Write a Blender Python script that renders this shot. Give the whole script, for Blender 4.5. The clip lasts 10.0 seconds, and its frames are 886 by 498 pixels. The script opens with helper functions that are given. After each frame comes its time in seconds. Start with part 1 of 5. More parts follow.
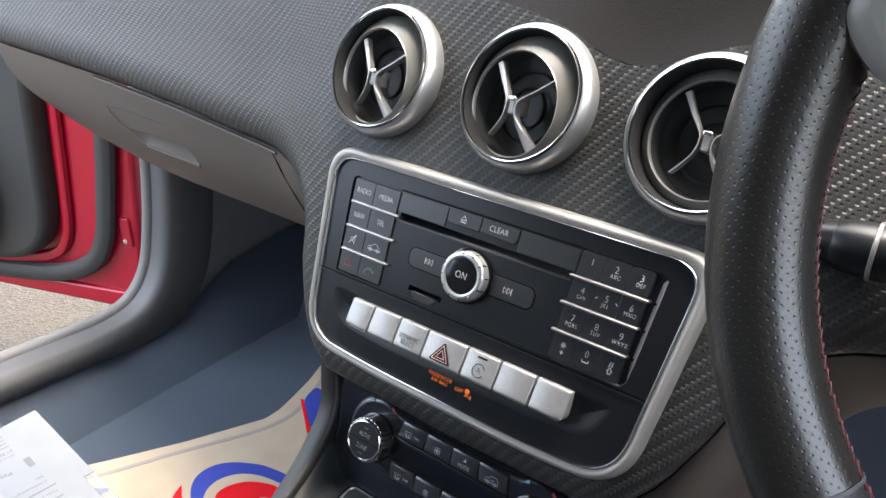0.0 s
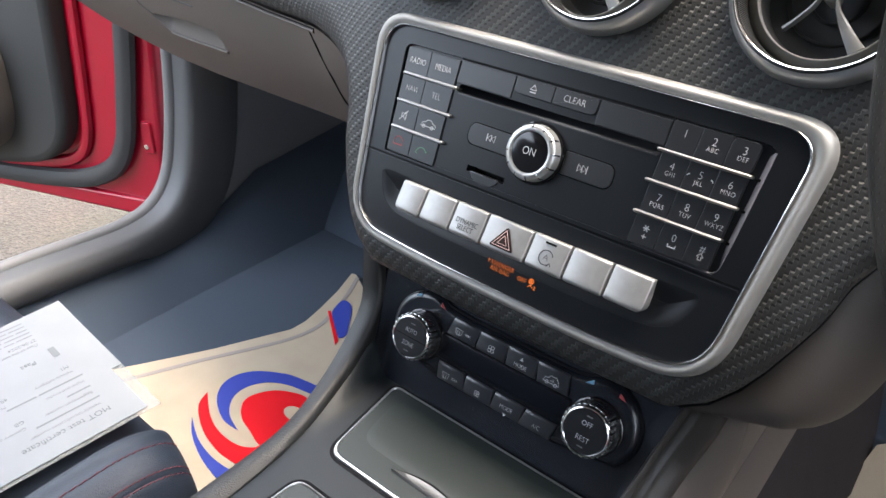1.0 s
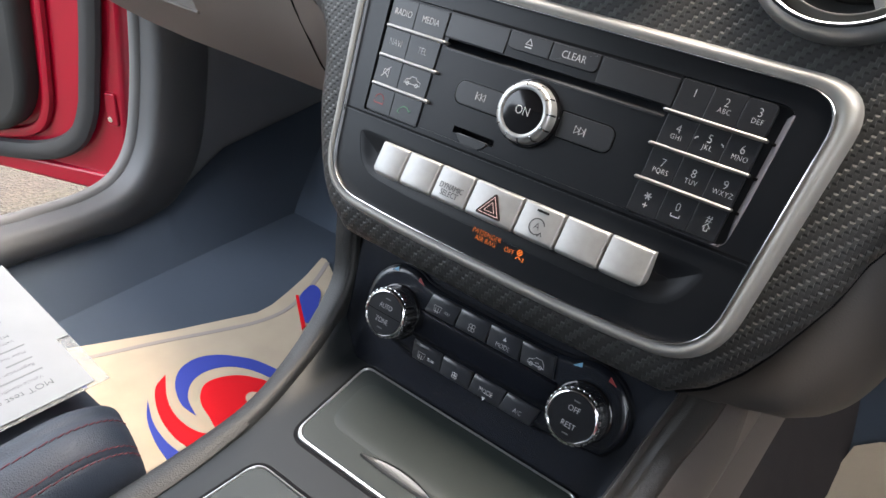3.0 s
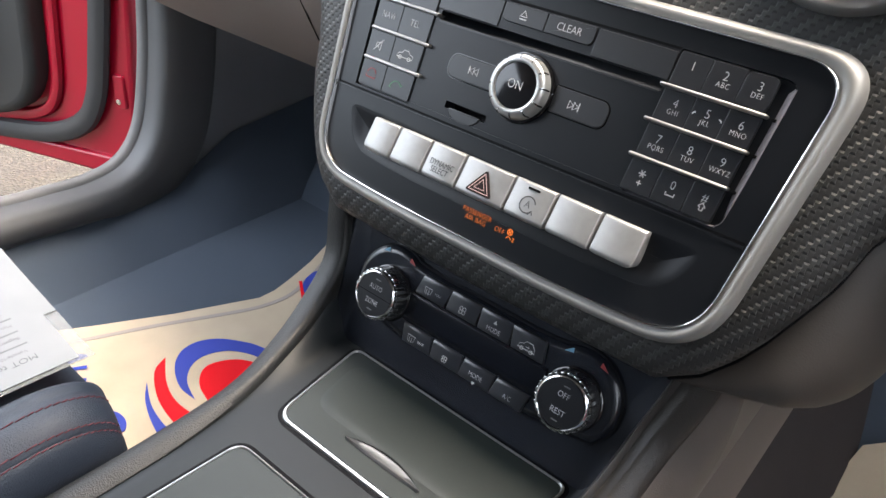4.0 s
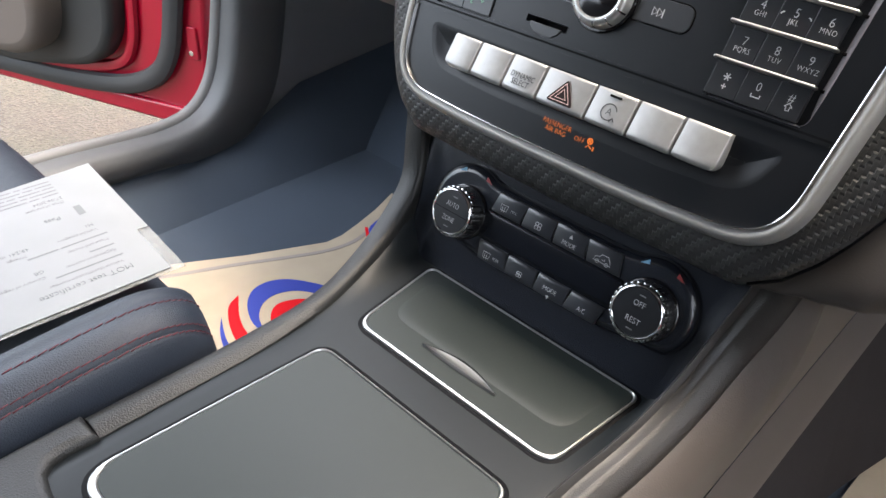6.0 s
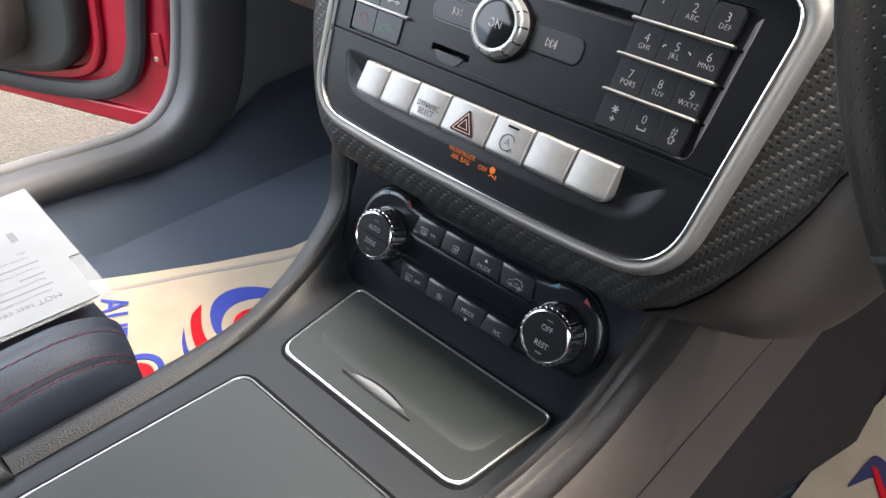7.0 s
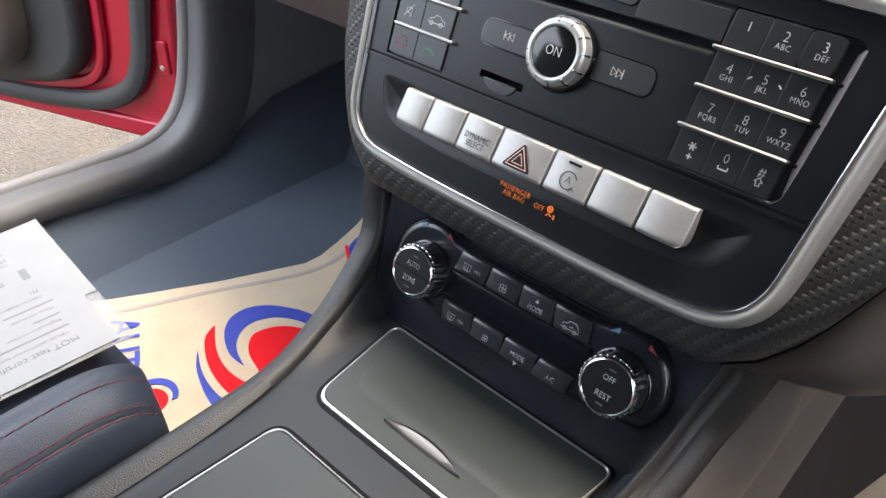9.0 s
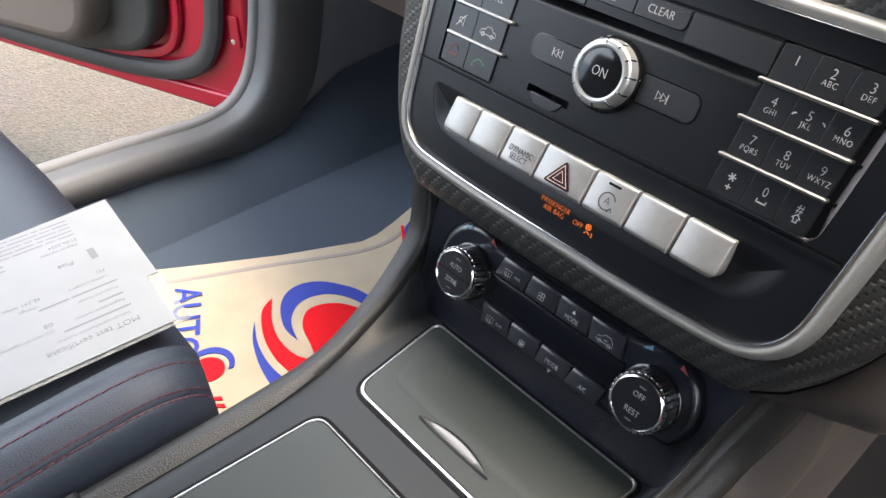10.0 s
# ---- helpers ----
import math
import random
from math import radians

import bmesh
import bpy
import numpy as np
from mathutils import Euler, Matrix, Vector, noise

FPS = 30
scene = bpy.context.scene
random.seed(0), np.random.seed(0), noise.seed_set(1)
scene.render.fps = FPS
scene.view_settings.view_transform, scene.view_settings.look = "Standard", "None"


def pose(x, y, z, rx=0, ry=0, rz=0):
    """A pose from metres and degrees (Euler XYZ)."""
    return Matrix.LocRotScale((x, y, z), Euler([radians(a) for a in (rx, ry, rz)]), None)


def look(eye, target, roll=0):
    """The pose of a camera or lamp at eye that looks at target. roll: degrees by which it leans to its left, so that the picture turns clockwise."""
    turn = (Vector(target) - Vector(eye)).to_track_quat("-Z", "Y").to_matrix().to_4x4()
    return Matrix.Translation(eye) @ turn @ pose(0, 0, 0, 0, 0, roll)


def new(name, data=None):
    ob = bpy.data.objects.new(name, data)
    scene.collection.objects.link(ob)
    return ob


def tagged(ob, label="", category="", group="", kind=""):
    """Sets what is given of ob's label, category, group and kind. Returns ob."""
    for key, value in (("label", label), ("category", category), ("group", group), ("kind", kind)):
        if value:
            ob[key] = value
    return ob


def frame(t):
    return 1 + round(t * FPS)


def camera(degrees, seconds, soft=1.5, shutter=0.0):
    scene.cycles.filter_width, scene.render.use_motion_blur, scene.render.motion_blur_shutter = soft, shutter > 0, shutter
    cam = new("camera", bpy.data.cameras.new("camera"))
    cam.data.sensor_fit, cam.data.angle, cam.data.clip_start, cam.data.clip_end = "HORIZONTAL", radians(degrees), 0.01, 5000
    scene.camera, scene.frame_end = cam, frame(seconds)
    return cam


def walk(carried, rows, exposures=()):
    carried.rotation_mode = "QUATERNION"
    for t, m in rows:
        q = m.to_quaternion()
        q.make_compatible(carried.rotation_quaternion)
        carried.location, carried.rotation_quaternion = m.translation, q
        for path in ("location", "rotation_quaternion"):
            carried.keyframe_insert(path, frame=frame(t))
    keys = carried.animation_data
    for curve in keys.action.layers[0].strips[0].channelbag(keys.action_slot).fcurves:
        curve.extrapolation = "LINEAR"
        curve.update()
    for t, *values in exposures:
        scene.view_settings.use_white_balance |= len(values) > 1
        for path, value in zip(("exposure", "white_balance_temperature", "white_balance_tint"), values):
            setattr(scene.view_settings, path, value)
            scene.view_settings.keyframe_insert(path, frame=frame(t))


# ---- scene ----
cam = camera(60.1, 10.0)
EXPOSURES = [(0.0, 3.14, 6550, 7), (2.0, 3.14, 6700, 7), (3.5, 3.14, 6850, 7), (10.0, 3.14, 6850, 7)]
PATH = [
    (0, (0.21, -0.313, 0.98), (-0.864, 1.098, 0.055), 0.8),
    (0.5, (0.184, -0.315, 0.946), (-0.885, 1.029, -0.078), 0.9),
    (1, (0.177, -0.309, 0.933), (-0.872, 1.012, -0.143), 1.6),
    (1.5, (0.165, -0.311, 0.92), (-0.853, 1.021, -0.171), 2.7),
    (2, (0.159, -0.296, 0.919), (-0.831, 1.054, -0.174), 3.7),
    (2.2, (0.17, -0.294, 0.908), (-0.816, 1.067, -0.176), 4.2),
    (3.3, (0.16, -0.303, 0.899), (-0.829, 1.062, -0.178), 5.1),
    (3.5, (0.165, -0.31, 0.89), (-0.827, 1.048, -0.193), 5.2),
    (4, (0.169, -0.285, 0.892), (-0.842, 1.052, -0.199), 5.3),
    (4.5, (0.175, -0.295, 0.878), (-0.862, 1.007, -0.23), 5.3),
    (5, (0.184, -0.32, 0.879), (-0.886, 0.94, -0.248), 5.0),
    (6.5, (0.175, -0.296, 0.87), (-0.907, 0.904, -0.309), 3.1),
    (7, (0.202, -0.275, 0.893), (-0.866, 0.925, -0.298), 2.3),
    (7.5, (0.213, -0.261, 0.9), (-0.839, 0.946, -0.298), 1.7),
    (8, (0.197, -0.273, 0.899), (-0.853, 0.94, -0.295), 1.6),
    (8.5, (0.177, -0.266, 0.897), (-0.876, 0.948, -0.294), 1.6),
    (9, (0.161, -0.265, 0.893), (-0.901, 0.932, -0.307), 1.7),
    (9.5, (0.184, -0.283, 0.904), (-0.912, 0.853, -0.323), 1.1),
    (10, (0.165, -0.255, 0.913), (-0.975, 0.791, -0.354), 0.9),
]
walk(cam, [(t, look(eye, target, roll)) for t, eye, target, roll in PATH], EXPOSURES)

# ---- light ----
world = bpy.data.worlds.new("sky")
scene.world = world
world.use_nodes = True
_n, _l = world.node_tree.nodes, world.node_tree.links
_sky = _n.new("ShaderNodeTexSky")
_sky.sky_type, _sky.sun_disc = "NISHITA", False
_sky.sun_elevation, _sky.sun_rotation = radians(80), radians(45)
_sky.air_density, _sky.dust_density, _sky.ozone_density = 1.0, 6.0, 1.0
_bg = _n["Background"]
_l.new(_sky.outputs["Color"], _bg.inputs["Color"])
_bg.inputs["Strength"].default_value = 0.15
sun = new("sun", bpy.data.lights.new("sun", "SUN"))
sun.data.energy, sun.data.angle, sun.data.color = 1.3, radians(165), (1.0, 0.99, 0.98)
sun.matrix_world = look((0.45, 0.45, 5.0), (0, 0, 0))


# ---- materials ----
def mat(name, color, rough=0.5, metal=0.0, **more):
    m = bpy.data.materials.new(name)
    m.use_nodes = True
    b = m.node_tree.nodes["Principled BSDF"]
    b.inputs["Base Color"].default_value = (*color, 1)
    b.inputs["Roughness"].default_value = rough
    b.inputs["Metallic"].default_value = metal
    for k, v in more.items():
        b.inputs[k.replace("_", " ")].default_value = v
    return m


def node(m, kind, **sets):
    n = m.node_tree.nodes.new(kind)
    for k, v in sets.items():
        if k == "operation":
            n.operation = v
        elif k == "feature":
            n.feature = v
        elif k == "blend_type":
            n.blend_type = v
        elif k == "data_type":
            n.data_type = v
        else:
            n.inputs[k.replace("_", " ")].default_value = v
    return n


def wire(m, a, out, b, inp):
    m.node_tree.links.new(a.outputs[out], b.inputs[inp])


def maths(m, op, a, b=None, c=None):
    n = m.node_tree.nodes.new("ShaderNodeMath")
    n.operation = op
    for i, v in enumerate((a, b, c)):
        if v is None:
            continue
        if isinstance(v, (int, float)):
            n.inputs[i].default_value = v
        else:
            m.node_tree.links.new(v, n.inputs[i])
    return n.outputs[0]


def add_bump(m, height, strength, distance):
    b = m.node_tree.nodes["Principled BSDF"]
    n = node(m, "ShaderNodeBump", Strength=strength, Distance=distance)
    m.node_tree.links.new(height, n.inputs["Height"])
    m.node_tree.links.new(n.outputs["Normal"], b.inputs["Normal"])


def vary(m, scale, c0, c1, rough=None, coords="Object", detail=4.0):
    """Two-tone mottling of the base colour, and of the roughness where given."""
    b = m.node_tree.nodes["Principled BSDF"]
    tc = node(m, "ShaderNodeTexCoord")
    nz = node(m, "ShaderNodeTexNoise", Scale=scale, Detail=detail)
    wire(m, tc, coords, nz, "Vector")
    r = node(m, "ShaderNodeValToRGB")
    r.color_ramp.elements[0].position, r.color_ramp.elements[1].position = 0.3, 0.7
    r.color_ramp.elements[0].color, r.color_ramp.elements[1].color = (*c0, 1), (*c1, 1)
    wire(m, nz, "Fac", r, "Fac")
    wire(m, r, "Color", b, "Base Color")
    if rough:
        mr = node(m, "ShaderNodeMapRange")
        mr.inputs["To Min"].default_value, mr.inputs["To Max"].default_value = rough
        wire(m, nz, "Fac", mr, "Value")
        wire(m, mr, "Result", b, "Roughness")
    return nz


def grain(m, scale, strength, distance, kind="noise", coords="Object"):
    tc = node(m, "ShaderNodeTexCoord")
    if kind == "noise":
        t = node(m, "ShaderNodeTexNoise", Scale=scale, Detail=3.0)
        out = "Fac"
    else:
        t = node(m, "ShaderNodeTexVoronoi", Scale=scale)
        t.feature = "SMOOTH_F1"
        out = "Distance"
    wire(m, tc, coords, t, "Vector")
    if kind == "pebble":
        t.feature = "DISTANCE_TO_EDGE"
        nz = node(m, "ShaderNodeTexNoise", Scale=scale * 0.35, Detail=2.0)
        wire(m, tc, coords, nz, "Vector")
        h = maths(m, "MULTIPLY", maths(m, "SMOOTH_MIN", maths(m, "MULTIPLY", t.outputs[out], 3.2), 1.0, 0.4), maths(m, "ADD", nz.outputs["Fac"], 0.4))
        add_bump(m, h, strength, distance)
    else:
        add_bump(m, t.outputs[out], strength, distance)


def make_carbon():
    """Embossed twill in the surface's own metre coordinates: stepped chains of small raised tiles."""
    m = mat("carbon_weave", (0.02, 0.02, 0.02), 0.4, Specular_IOR_Level=0.5)
    b = m.node_tree.nodes["Principled BSDF"]
    uv = node(m, "ShaderNodeUVMap")
    sep = node(m, "ShaderNodeSeparateXYZ")
    wire(m, uv, "UV", sep, "Vector")
    u = maths(m, "DIVIDE", sep.outputs["X"], 0.00183)
    v = maths(m, "DIVIDE", sep.outputs["Y"], 0.00228)
    # every column of tiles is shifted up by one tile; the chains lie a little over two tiles apart
    w = maths(m, "DIVIDE", maths(m, "SUBTRACT", v, maths(m, "FLOOR", u)), 2.13)
    p = maths(m, "FRACT", w)
    q = maths(m, "MULTIPLY", p, 2.13)
    f = maths(m, "FRACT", u)
    odd = maths(m, "FLOORED_MODULO", maths(m, "FLOOR", w), 2.0)

    def ramped(a, steep):
        return maths(m, "MINIMUM", maths(m, "MAXIMUM", maths(m, "MULTIPLY", a, steep), 0.0), 1.0)

    # flat grooves at the ends of a tile, upright ones where its neighbour belongs to the next chain
    ends = maths(m, "MINIMUM", ramped(q, 2.6), ramped(maths(m, "SUBTRACT", 2.1, q), 2.6))
    right = maths(m, "MAXIMUM", ramped(maths(m, "SUBTRACT", 1.0, f), 5.0), ramped(maths(m, "SUBTRACT", q, 0.95), 8.0))
    left = maths(m, "MAXIMUM", ramped(f, 5.0), ramped(maths(m, "SUBTRACT", 1.1, q), 8.0))
    tile = maths(m, "MINIMUM", ends, maths(m, "MINIMUM", right, left))
    # every second chain stands proud of its neighbours
    high = maths(m, "MULTIPLY", tile, maths(m, "ADD", maths(m, "MULTIPLY", odd, 0.75), maths(m, "ADD", maths(m, "MULTIPLY", f, 0.12), 0.18)))
    add_bump(m, high, 0.62, 0.0007)
    nz = node(m, "ShaderNodeTexNoise", Scale=14.0, Detail=3.0)
    wire(m, uv, "UV", nz, "Vector")
    # groove shade and the sheen of alternate chains are put into the base colour
    tone = maths(m, "ADD", maths(m, "MULTIPLY", tile, maths(m, "ADD", maths(m, "MULTIPLY", odd, 0.45), 0.17)), maths(m, "MULTIPLY", nz.outputs["Fac"], 0.3))
    ramp = node(m, "ShaderNodeValToRGB")
    ramp.color_ramp.elements[0].color = (0.007, 0.0072, 0.0075, 1)
    ramp.color_ramp.elements[1].color = (0.044, 0.045, 0.044, 1)
    m.node_tree.links.new(tone, ramp.inputs["Fac"])
    m.node_tree.links.new(ramp.outputs["Color"], b.inputs["Base Color"])
    r = maths(m, "ADD", maths(m, "MULTIPLY", tile, -0.05), maths(m, "SUBTRACT", 0.60, maths(m, "MULTIPLY", odd, 0.04)))
    m.node_tree.links.new(r, b.inputs["Roughness"])
    return m


def make_perforated():
    """Black leather with staggered pin holes, in the surface's metre coordinates."""
    m = mat("perforated_leather", (0.015, 0.0145, 0.014), 0.3, Specular_IOR_Level=0.6)
    b = m.node_tree.nodes["Principled BSDF"]
    uv = node(m, "ShaderNodeUVMap")
    sep = node(m, "ShaderNodeSeparateXYZ")
    wire(m, uv, "UV", sep, "Vector")
    p = 0.0041
    u = maths(m, "DIVIDE", sep.outputs["X"], p)
    v = maths(m, "DIVIDE", sep.outputs["Y"], p)

    def dots(du):
        a = maths(m, "SUBTRACT", maths(m, "FRACT", maths(m, "ADD", u, du)), 0.5)
        c = maths(m, "SUBTRACT", maths(m, "FRACT", maths(m, "ADD", v, du)), 0.5)
        d = maths(m, "SQRT", maths(m, "ADD", maths(m, "MULTIPLY", a, a), maths(m, "MULTIPLY", c, c)))
        return maths(m, "SMOOTH_MIN", maths(m, "DIVIDE", d, 0.135), 1.0, 0.2)

    h = maths(m, "MULTIPLY", dots(0.0), dots(0.5))
    tc = node(m, "ShaderNodeTexCoord")
    nz = node(m, "ShaderNodeTexNoise", Scale=420.0, Detail=3.0)
    wire(m, tc, "Object", nz, "Vector")
    add_bump(m, maths(m, "ADD", h, maths(m, "MULTIPLY", nz.outputs["Fac"], 0.8)), 0.3, 0.0004)
    col = node(m, "ShaderNodeMix", data_type="RGBA")
    m.node_tree.links.new(h, col.inputs[0])
    col.inputs[6].default_value = (0.008, 0.0075, 0.007, 1)
    col.inputs[7].default_value = (0.022, 0.020, 0.017, 1)
    m.node_tree.links.new(col.outputs[2], b.inputs["Base Color"])
    return m


CARBON = make_carbon()
PERF = make_perforated()
SOFT = mat("soft_black_plastic", (0.03, 0.032, 0.033), 0.55)
vary(SOFT, 9, (0.027, 0.029, 0.03), (0.034, 0.036, 0.037), (0.5, 0.62))
SOFTB = mat("grained_grey_plastic", (0.105, 0.088, 0.077), 0.55)
grain(SOFTB, 1500, 0.3, 0.0003, "voronoi")
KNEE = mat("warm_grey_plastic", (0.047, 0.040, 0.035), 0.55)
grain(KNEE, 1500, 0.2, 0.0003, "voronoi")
PANEL = mat("satin_black_panel", (0.004, 0.005, 0.007), 0.34, Specular_IOR_Level=0.4)
vary(PANEL, 30, (0.0035, 0.0045, 0.0065), (0.0055, 0.0065, 0.0085), (0.3, 0.4))
COVE = mat("smooth_black_plastic", (0.010, 0.012, 0.017), 0.24, Specular_IOR_Level=0.65)
vary(COVE, 20, (0.009, 0.011, 0.016), (0.011, 0.013, 0.018), (0.18, 0.26))
KEY = mat("key_black", (0.009, 0.010, 0.012), 0.36, Specular_IOR_Level=0.65)
DARKCHROME = mat("satin_chrome", (0.6, 0.6, 0.59), 0.2, 1.0)
BAND = mat("smooth_black_band", (0.004, 0.005, 0.008), 0.2, Specular_IOR_Level=0.4)
BRIGHT = mat("satin_strip", (0.36, 0.355, 0.345), 0.36, 1.0)
EDGEGREY = mat("pale_satin_trim", (0.15, 0.145, 0.16), 0.45)
KEYC = mat("climate_key_black", (0.022, 0.024, 0.029), 0.3, Specular_IOR_Level=0.8)
EDGE = mat("bright_trim", (0.44, 0.44, 0.43), 0.3, 0.85)
CONS = mat("satin_console_plastic", (0.008, 0.011, 0.0125), 0.4, Specular_IOR_Level=0.24)
vary(CONS, 12, (0.007, 0.0095, 0.011), (0.010, 0.0125, 0.014), (0.36, 0.45))
RIM = mat("smooth_rim_leather", (0.024, 0.025, 0.026), 0.42)
grain(RIM, 900, 0.3, 0.0003, "pebble")
GLOSS = mat("gloss_black", (0.006, 0.006, 0.007), 0.08)
VOID = mat("dark_recess", (0.003, 0.003, 0.004), 0.6, Specular_IOR_Level=0.1)
SILVER = mat("satin_silver", (0.29, 0.285, 0.272), 0.48, 0.45)
vary(SILVER, 60, (0.275, 0.27, 0.257), (0.305, 0.30, 0.286), (0.45, 0.55))
RING = mat("satin_chrome_ring", (0.46, 0.46, 0.45), 0.3, 0.75)
vary(RING, 50, (0.44, 0.44, 0.43), (0.48, 0.48, 0.47), (0.26, 0.34))
BUTTON = mat("brushed_silver_paint", (0.32, 0.32, 0.315), 0.42, 0.65)
vary(BUTTON, 220, (0.30, 0.30, 0.295), (0.34, 0.34, 0.335), (0.4, 0.5))
KNOBRIM = mat("satin_knob_metal", (0.5, 0.5, 0.49), 0.36, 0.8)
CHROME = mat("chrome", (0.78, 0.78, 0.78), 0.14, 1.0)
PRINT = mat("white_print", (0.52, 0.52, 0.52), 0.5)
GREYPRINT = mat("grey_print", (0.16, 0.16, 0.16), 0.5)
DARKPRINT = mat("dark_print", (0.03, 0.03, 0.033), 0.5)
AMBER = mat("amber_lamp", (0.6, 0.15, 0.02), 0.5, Emission_Color=(1.0, 0.22, 0.03, 1), Emission_Strength=0.12)
REDP = mat("red_print", (0.36, 0.05, 0.05), 0.5)
BLUEP = mat("blue_print", (0.16, 0.35, 0.5), 0.5)
GREENP = mat("green_print", (0.12, 0.28, 0.16), 0.5)
PULL = mat("silver_pull", (0.15, 0.15, 0.147), 0.34, 0.7)
LID = mat("satin_lid", (0.0145, 0.0185, 0.0165), 0.42, Specular_IOR_Level=0.3)
vary(LID, 14, (0.0165, 0.0215, 0.0200), (0.0190, 0.0240, 0.0222), (0.40, 0.46))
LEATHER = mat("black_leather", (0.017, 0.023, 0.034), 0.48, Specular_IOR_Level=0.4)
grain(LEATHER, 800, 0.32, 0.0004, "pebble")
RAIL = mat("grained_leatherette", (0.014, 0.014, 0.0135), 0.45, Specular_IOR_Level=0.4)
grain(RAIL, 1400, 0.6, 0.0004, "voronoi")
# lit copy of RAIL for the driver's side: the warmer light is in its base colour
RAILD = mat("lit_grained_leatherette", (0.028, 0.025, 0.022), 0.42, Specular_IOR_Level=0.5)
grain(RAILD, 2000, 0.45, 0.0003, "voronoi")
STITCH = mat("red_thread", (0.10, 0.016, 0.024), 0.85)
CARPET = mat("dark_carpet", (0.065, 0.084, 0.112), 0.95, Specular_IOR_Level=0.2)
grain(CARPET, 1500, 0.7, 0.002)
FELT = mat("black_felt", (0.046, 0.041, 0.042), 0.95, Specular_IOR_Level=0.15)
grain(FELT, 1500, 0.6, 0.002)
MATP = mat("kraft_paper_mat", (0.44, 0.37, 0.28), 0.75, Specular_IOR_Level=0.2)
vary(MATP, 18, (0.41, 0.345, 0.26), (0.47, 0.40, 0.305), coords="Object")
MATRED = mat("red_ink", (0.62, 0.008, 0.016), 0.7, Specular_IOR_Level=0.12)
MATBLUE = mat("blue_ink", (0.04, 0.062, 0.33), 0.7, Specular_IOR_Level=0.12)
NAVY = mat("navy_ink", (0.02, 0.025, 0.11), 0.6)
PAINT = mat("red_car_paint", (0.36, 0.002, 0.022), 0.32, Specular_IOR_Level=0.3, Coat_Weight=0.5, Coat_Roughness=0.06)
# body seal rubber, base lightened to stand in for light falling on it
RUBBER = mat("lit_grey_rubber", (0.13, 0.13, 0.13), 0.6)
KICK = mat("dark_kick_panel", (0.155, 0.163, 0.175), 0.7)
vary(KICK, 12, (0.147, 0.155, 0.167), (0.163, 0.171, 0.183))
TRIM = mat("grey_sill_plastic", (0.066, 0.068, 0.072), 0.55)
vary(TRIM, 8, (0.062, 0.064, 0.068), (0.074, 0.076, 0.080), (0.5, 0.6))
DOORSEAL = mat("black_rubber", (0.035, 0.036, 0.038), 0.6)
PAPER = mat("white_paper", (0.208, 0.212, 0.216), 0.6)
vary(PAPER, 25, (0.192, 0.196, 0.200), (0.210, 0.214, 0.218))
INK = mat("grey_ink", (0.07, 0.07, 0.074), 0.6)
FAINT = mat("pale_grey_ink", (0.125, 0.125, 0.13), 0.6)
PAD = mat("matt_black_pad", (0.006, 0.0055, 0.0055), 0.85, Specular_IOR_Level=0.06)
grain(PAD, 900, 0.3, 0.0006, "voronoi")
SLEEVE = mat("clear_sleeve", (0.3, 0.295, 0.27), 0.2, Alpha=0.4)
HEAD = mat("grey_headliner", (0.2, 0.195, 0.19), 0.9)
SPOKE = mat("satin_grey_spoke", (0.40, 0.36, 0.31), 0.45)
vary(SPOKE, 20, (0.25, 0.24, 0.225), (0.29, 0.28, 0.265), (0.36, 0.44))


def make_ground():
    m = mat("gravel_tarmac", (0.4, 0.36, 0.3), 0.9)
    b = m.node_tree.nodes["Principled BSDF"]
    tc = node(m, "ShaderNodeTexCoord")
    vo = node(m, "ShaderNodeTexVoronoi", Scale=170.0)
    wire(m, tc, "Object", vo, "Vector")
    nz = node(m, "ShaderNodeTexNoise", Scale=3.0, Detail=6.0)
    wire(m, tc, "Object", nz, "Vector")
    r = node(m, "ShaderNodeValToRGB")
    r.color_ramp.elements[0].color, r.color_ramp.elements[1].color = (0.036, 0.029, 0.022, 1), (0.085, 0.071, 0.054, 1)
    wire(m, vo, "Color", r, "Fac")
    mx = node(m, "ShaderNodeMix", data_type="RGBA", blend_type="MULTIPLY")
    mx.inputs[0].default_value = 0.4
    wire(m, r, "Color", mx, 6)
    wire(m, nz, "Color", mx, 7)
    m.node_tree.links.new(mx.outputs[2], b.inputs["Base Color"])
    add_bump(m, vo.outputs["Distance"], 0.6, 0.01)
    return m


GROUND = make_ground()


# ---- building helpers ----
def link_mesh(name, bm, material, smooth=True):
    bmesh.ops.recalc_face_normals(bm, faces=bm.faces[:])
    for f in bm.faces:
        f.smooth = smooth and len(f.verts) <= 4
    me = bpy.data.meshes.new(name)
    bm.to_mesh(me)
    bm.free()
    if smooth:
        me.set_sharp_from_angle(angle=radians(38))
        for p in me.polygons:
            p.use_smooth = len(p.vertices) <= 4
    me.materials.append(material)
    return new(name, me)


def part(name, bm, material, parent, label="", m=None, smooth=True):
    ob = link_mesh(name, bm, material, smooth)
    ob.parent = parent
    if m is not None:
        ob.matrix_basis = m
    if label:
        tagged(ob, label=label)
    return ob


def thing(name, label, category, m=None, group="", kind=""):
    ob = new(name)
    ob.empty_display_size = 0.02
    if m is not None:
        ob.matrix_world = m
    return tagged(ob, label, category, group, kind)


